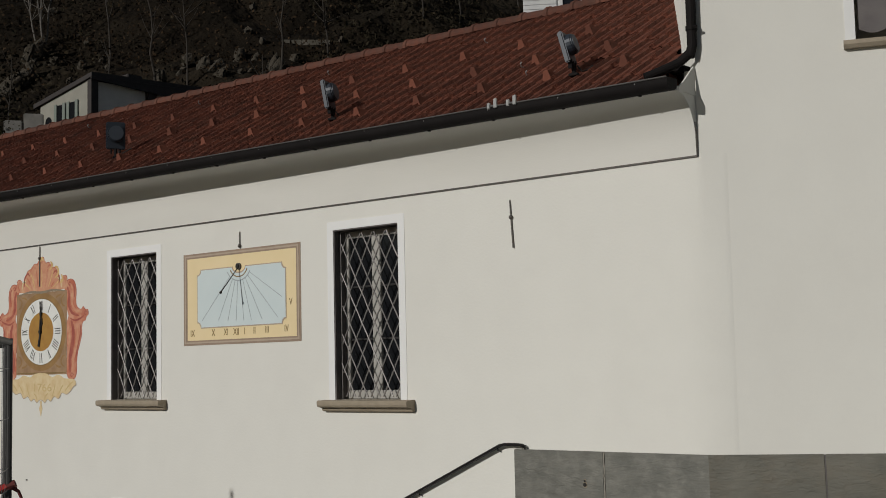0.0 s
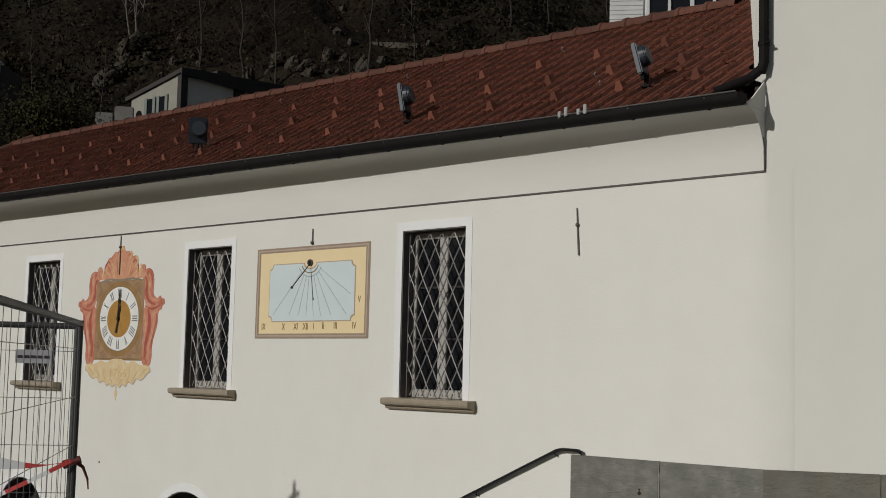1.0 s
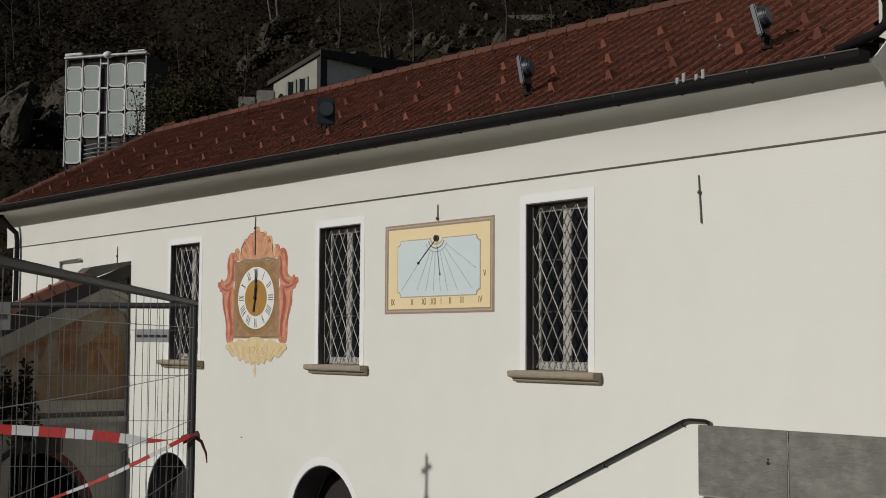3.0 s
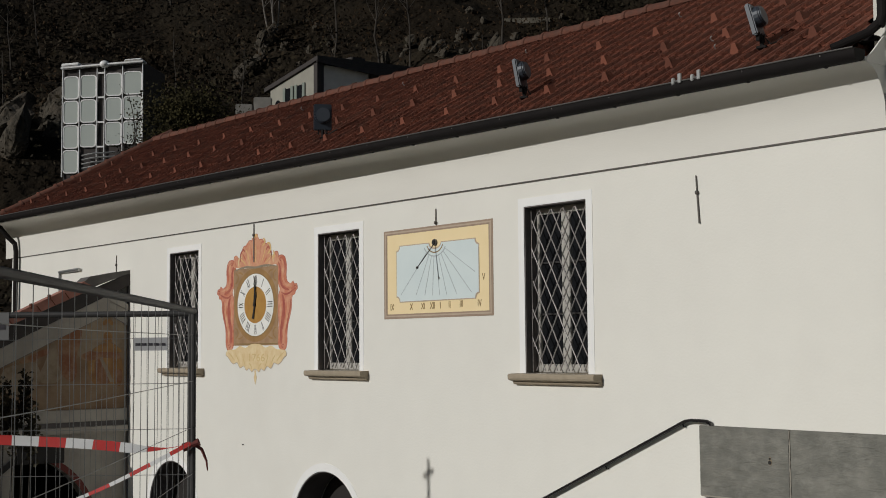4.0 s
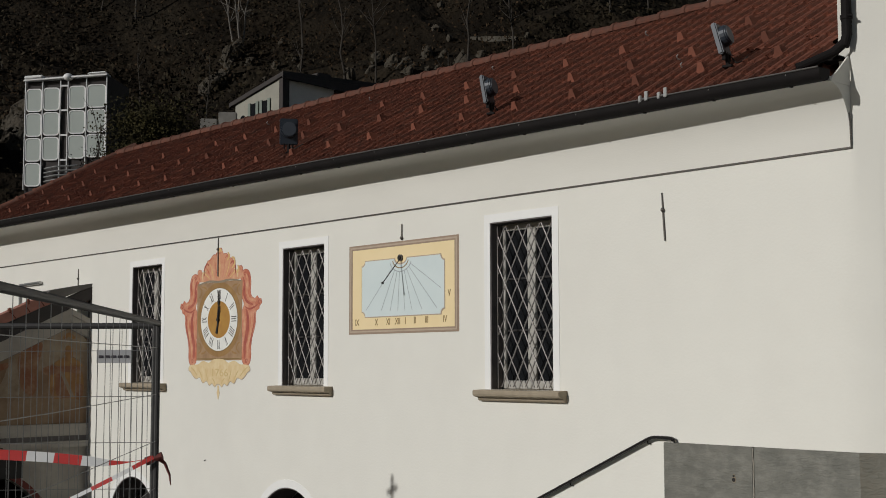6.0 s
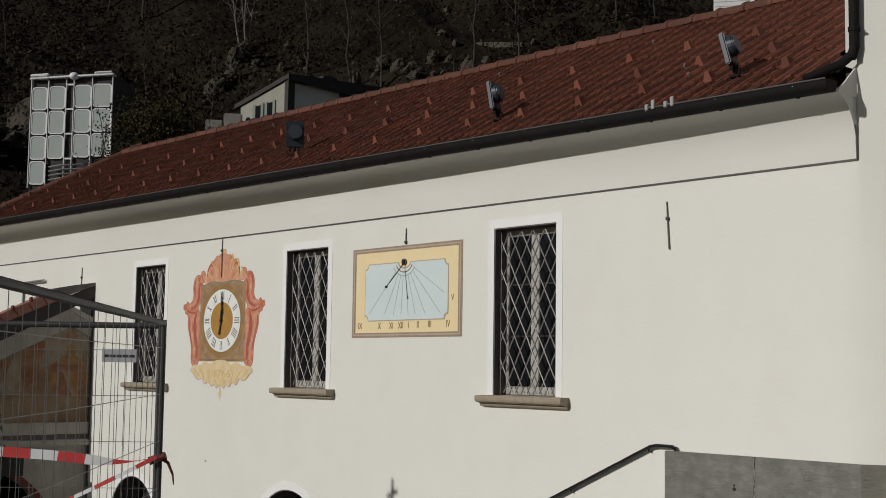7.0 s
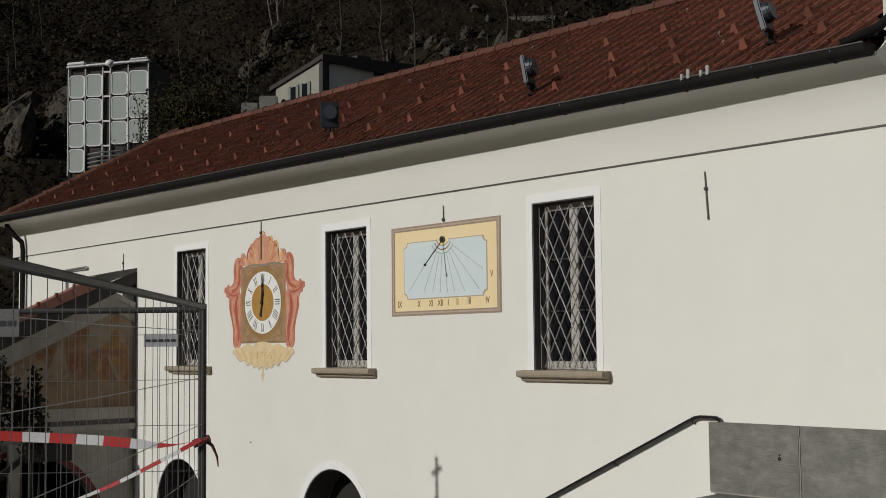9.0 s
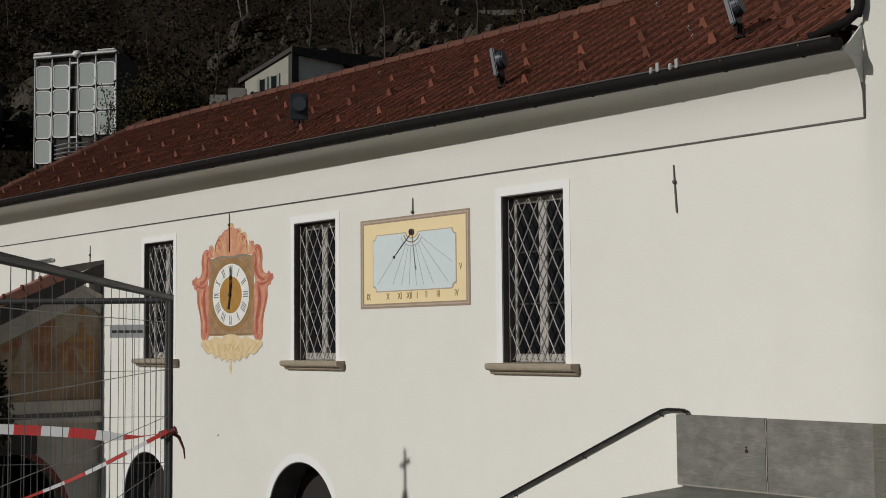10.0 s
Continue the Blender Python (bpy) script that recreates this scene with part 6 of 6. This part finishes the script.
part("coping", box((-0.05, -0.25, -0.02), (WT + 0.08, 0.3, 0.08), 0.02, Matrix(((1, 0, 0, 0), (0, 1, 0, 0), (rise, 0, 1, 0), (0, 0, 0, 1)))), ALU, gt, "bright metal coping")
# white blocks added on the coping in place of the sun's glare
for x0, x1, h in ((0.0, 0.95, 0.16), (3.35, WT, 0.10)):
    part("coping_cap", box((x0, -0.30, 0.085), (x1, 0.25, 0.085 + h), 0.04, Matrix(((1, 0, 0, 0), (0, 1, 0, 0), (rise, 0, 1, 0), (0, 0, 0, 1)))), ALU, gt, "white block standing for sun glare on the coping")
bm = bmesh.new()
bmesh.ops.create_uvsphere(bm, u_segments=14, v_segments=8, radius=0.26, matrix=Matrix.Translation((2.25, -0.1, 0.06 + rise * 2.25)) @ Matrix.Diagonal((1, 1, 0.75, 1)))
part("dome_lamp", bm, ALU, gt, "small white dome", True)
for r in range(4):
    z = rows_z[r]
    part("sash_bar", box((cols[2] + 0.03, -0.07, z - 0.04 + rise * cols[2]), (cols[3] - 0.03, -0.01, z + 0.04 + rise * cols[2])), ALU, gt)
for k in range(5):
    part("balcony_rail", tube([(1.15, -0.2, -4.55 - 0.22 * k), (1.9, -0.55, -4.5 - 0.22 * k), (3.0, -0.5, -4.45 - 0.22 * k)], 0.045, 6), METAL_G, gt)

# ---- white house behind the ridge ----
wh = thing("white_house", "white clad house with a row of large windows", "house")
W0 = Vector((10.46 - 0.5811 * 45, -9.99 + 0.7693 * 45, 0))
wh.matrix_world = pose(W0.x, W0.y, 0, 0, 0, 35)
part("wall", box((0, 0.12, 6), (9, 6, 18)), HOUSE_W, wh)
for k in range(40):
    z = 11.5 + 0.16 * k
    part("siding_board", box((0.0, 0.06 + 0.0, z), (1.15, 0.118, z + 0.15), 0.01), HOUSE_W, wh)
for k in range(5):
    x = 1.35 + 1.5 * k
    wn2 = part("window", box((x, 0.085, 14.0), (x + 1.36, 0.115, 16.2)), GLASS, wh)
    for lo, hi in (((x - 0.10, 13.9), (x, 16.3)), ((x + 1.36, 13.9), (x + 1.40, 16.3)), ((x, 13.8), (x + 1.36, 14.0)), ((x + 0.62, 14.0), (x + 0.72, 16.2))):
        part("window_frame", box((lo[0], 0.02, lo[1]), (hi[0], 0.112, hi[1])), HOUSE_W, wn2)
part("roof", box((-0.5, -0.6, 18), (9.5, 6.5, 18.4)), ROOF_D, wh)


# ---- bare trees ----
def bare_tree(p, height, seed, material, label, stems=1, lean=0.0):
    t = thing("bare_tree", label, "tree", group="bare trees on the hillside")
    rng = random.Random(seed)
    for s in range(stems):
        tip = Vector(p) + Vector((rng.uniform(-1, 1) * lean * height, rng.uniform(-1, 1) * lean * height, height * rng.uniform(0.8, 1.1)))
        root = Vector(p) + Vector((rng.uniform(-0.3, 0.3) * stems * 0.3, rng.uniform(-0.3, 0.3), -0.3))
        pts = [root.lerp(tip, k / 6) + Vector((rng.uniform(-1, 1), rng.uniform(-1, 1), 0)) * 0.015 * height * (1 if 0 < k else 0) for k in range(7)]
        tr = part("trunk", tube(pts, 0.011 * height, 7, 0.003 * height), material, t)
        for b in range(7):
            f = rng.uniform(0.35, 0.95)
            k = min(5, int(f * 6))
            st_ = pts[k].lerp(pts[k + 1], f * 6 - k)
            d = Vector((rng.uniform(-1, 1), rng.uniform(-1, 1), rng.uniform(0.5, 1.6))).normalized() * height * rng.uniform(0.12, 0.28)
            part("limb", tube([st_, st_ + d * 0.5 + Vector((0, 0, 0.02)), st_ + d + Vector((rng.uniform(-0.2, 0.2), 0, 0.1))], 0.004 * height, 5, 0.0012 * height), material, tr)
    return t


pt = on_slope(-0.8264, 0.5098, 0.232)
bare_tree(pt, 6.5, 4, BARK, "pale bare multi-stemmed tree on the hillside", 4, 0.16)
for k, (dx, dy, ds, h) in enumerate(((-0.80, 0.55, 78, 7), (-0.70, 0.68, 74, 6), (-0.76, 0.62, 84, 8), (-0.88, 0.45, 86, 8))):
    bare_tree(along(dx, dy, ds), h, 30 + k, TWIG, "dark bare tree on the hillside", 1, 0.08)
wood_rng = random.Random(17)
for k in range(26):
    ang = radians(wood_rng.uniform(124, 163))
    bare_tree(along(math.cos(ang), math.sin(ang), wood_rng.uniform(66, 92)), wood_rng.uniform(4.0, 7.5), 200 + k, TWIG, "dark bare tree on the hillside", 1, 0.10)
sp = EYE + Vector((-0.884, 0.427, 0.146)) * 52
sp_t = bare_tree(sp - Vector((0, 0, 1.5)), 3.6, 77, TWIG, "dark leafy sapling in front of the glazed tower", 2, 0.15)
leaf_cloud("crown", np.array((sp.x, sp.y, sp.z + 0.2)), np.array((1.1, 1.1, 0.5)), 420, 0.09, LEAF, 91, sp_t)
og = thing("olive_shrub", "olive green shrub beside the glazed tower", "shrub")
for k, (d, r) in enumerate((((-0.874, 0.450, 0.172), 2.0), ((-0.868, 0.462, 0.178), 1.8), ((-0.862, 0.472, 0.168), 1.8))):
    c = EYE + Vector(d) * 52
    leaf_cloud("crown", np.array(c), np.array((r, r, r * 0.8)) * 0.8, 2600, 0.12, LEAF_G, 120 + k, og)
part("trunk", tube([EYE + Vector((-0.868, 0.462, 0.172)) * 52 - Vector((0, 0, 5)), EYE + Vector((-0.868, 0.462, 0.172)) * 52], 0.15, 7, 0.05), TWIG, og)

# small metal hooks that glint on the tiles
for x, y in ((2.41, 0.46), (0.52, 2.16), (2.09, 0.80), (-2.37, 2.28), (-5.13, 2.22), (-8.12, 2.27)):
    hk = thing("roof_hook", "small bright metal hook on the tiles", "hook", group="metal hooks on the roof")
    z = roof_z(x, y) + 0.04
    part("hook", tube([(x, y + 0.06, z), (x, y, z + 0.01), (x, y - 0.02, z + 0.035), (x + 0.01, y - 0.01, z + 0.055)], 0.008, 6), METAL_G, hk)

# ---- the nearest roof tiles, one by one ----
for x, m in tile_places:
    if x >= -1.95:
        t = new("tile", tile_mesh)
        t.parent = roof
        t.matrix_local = m
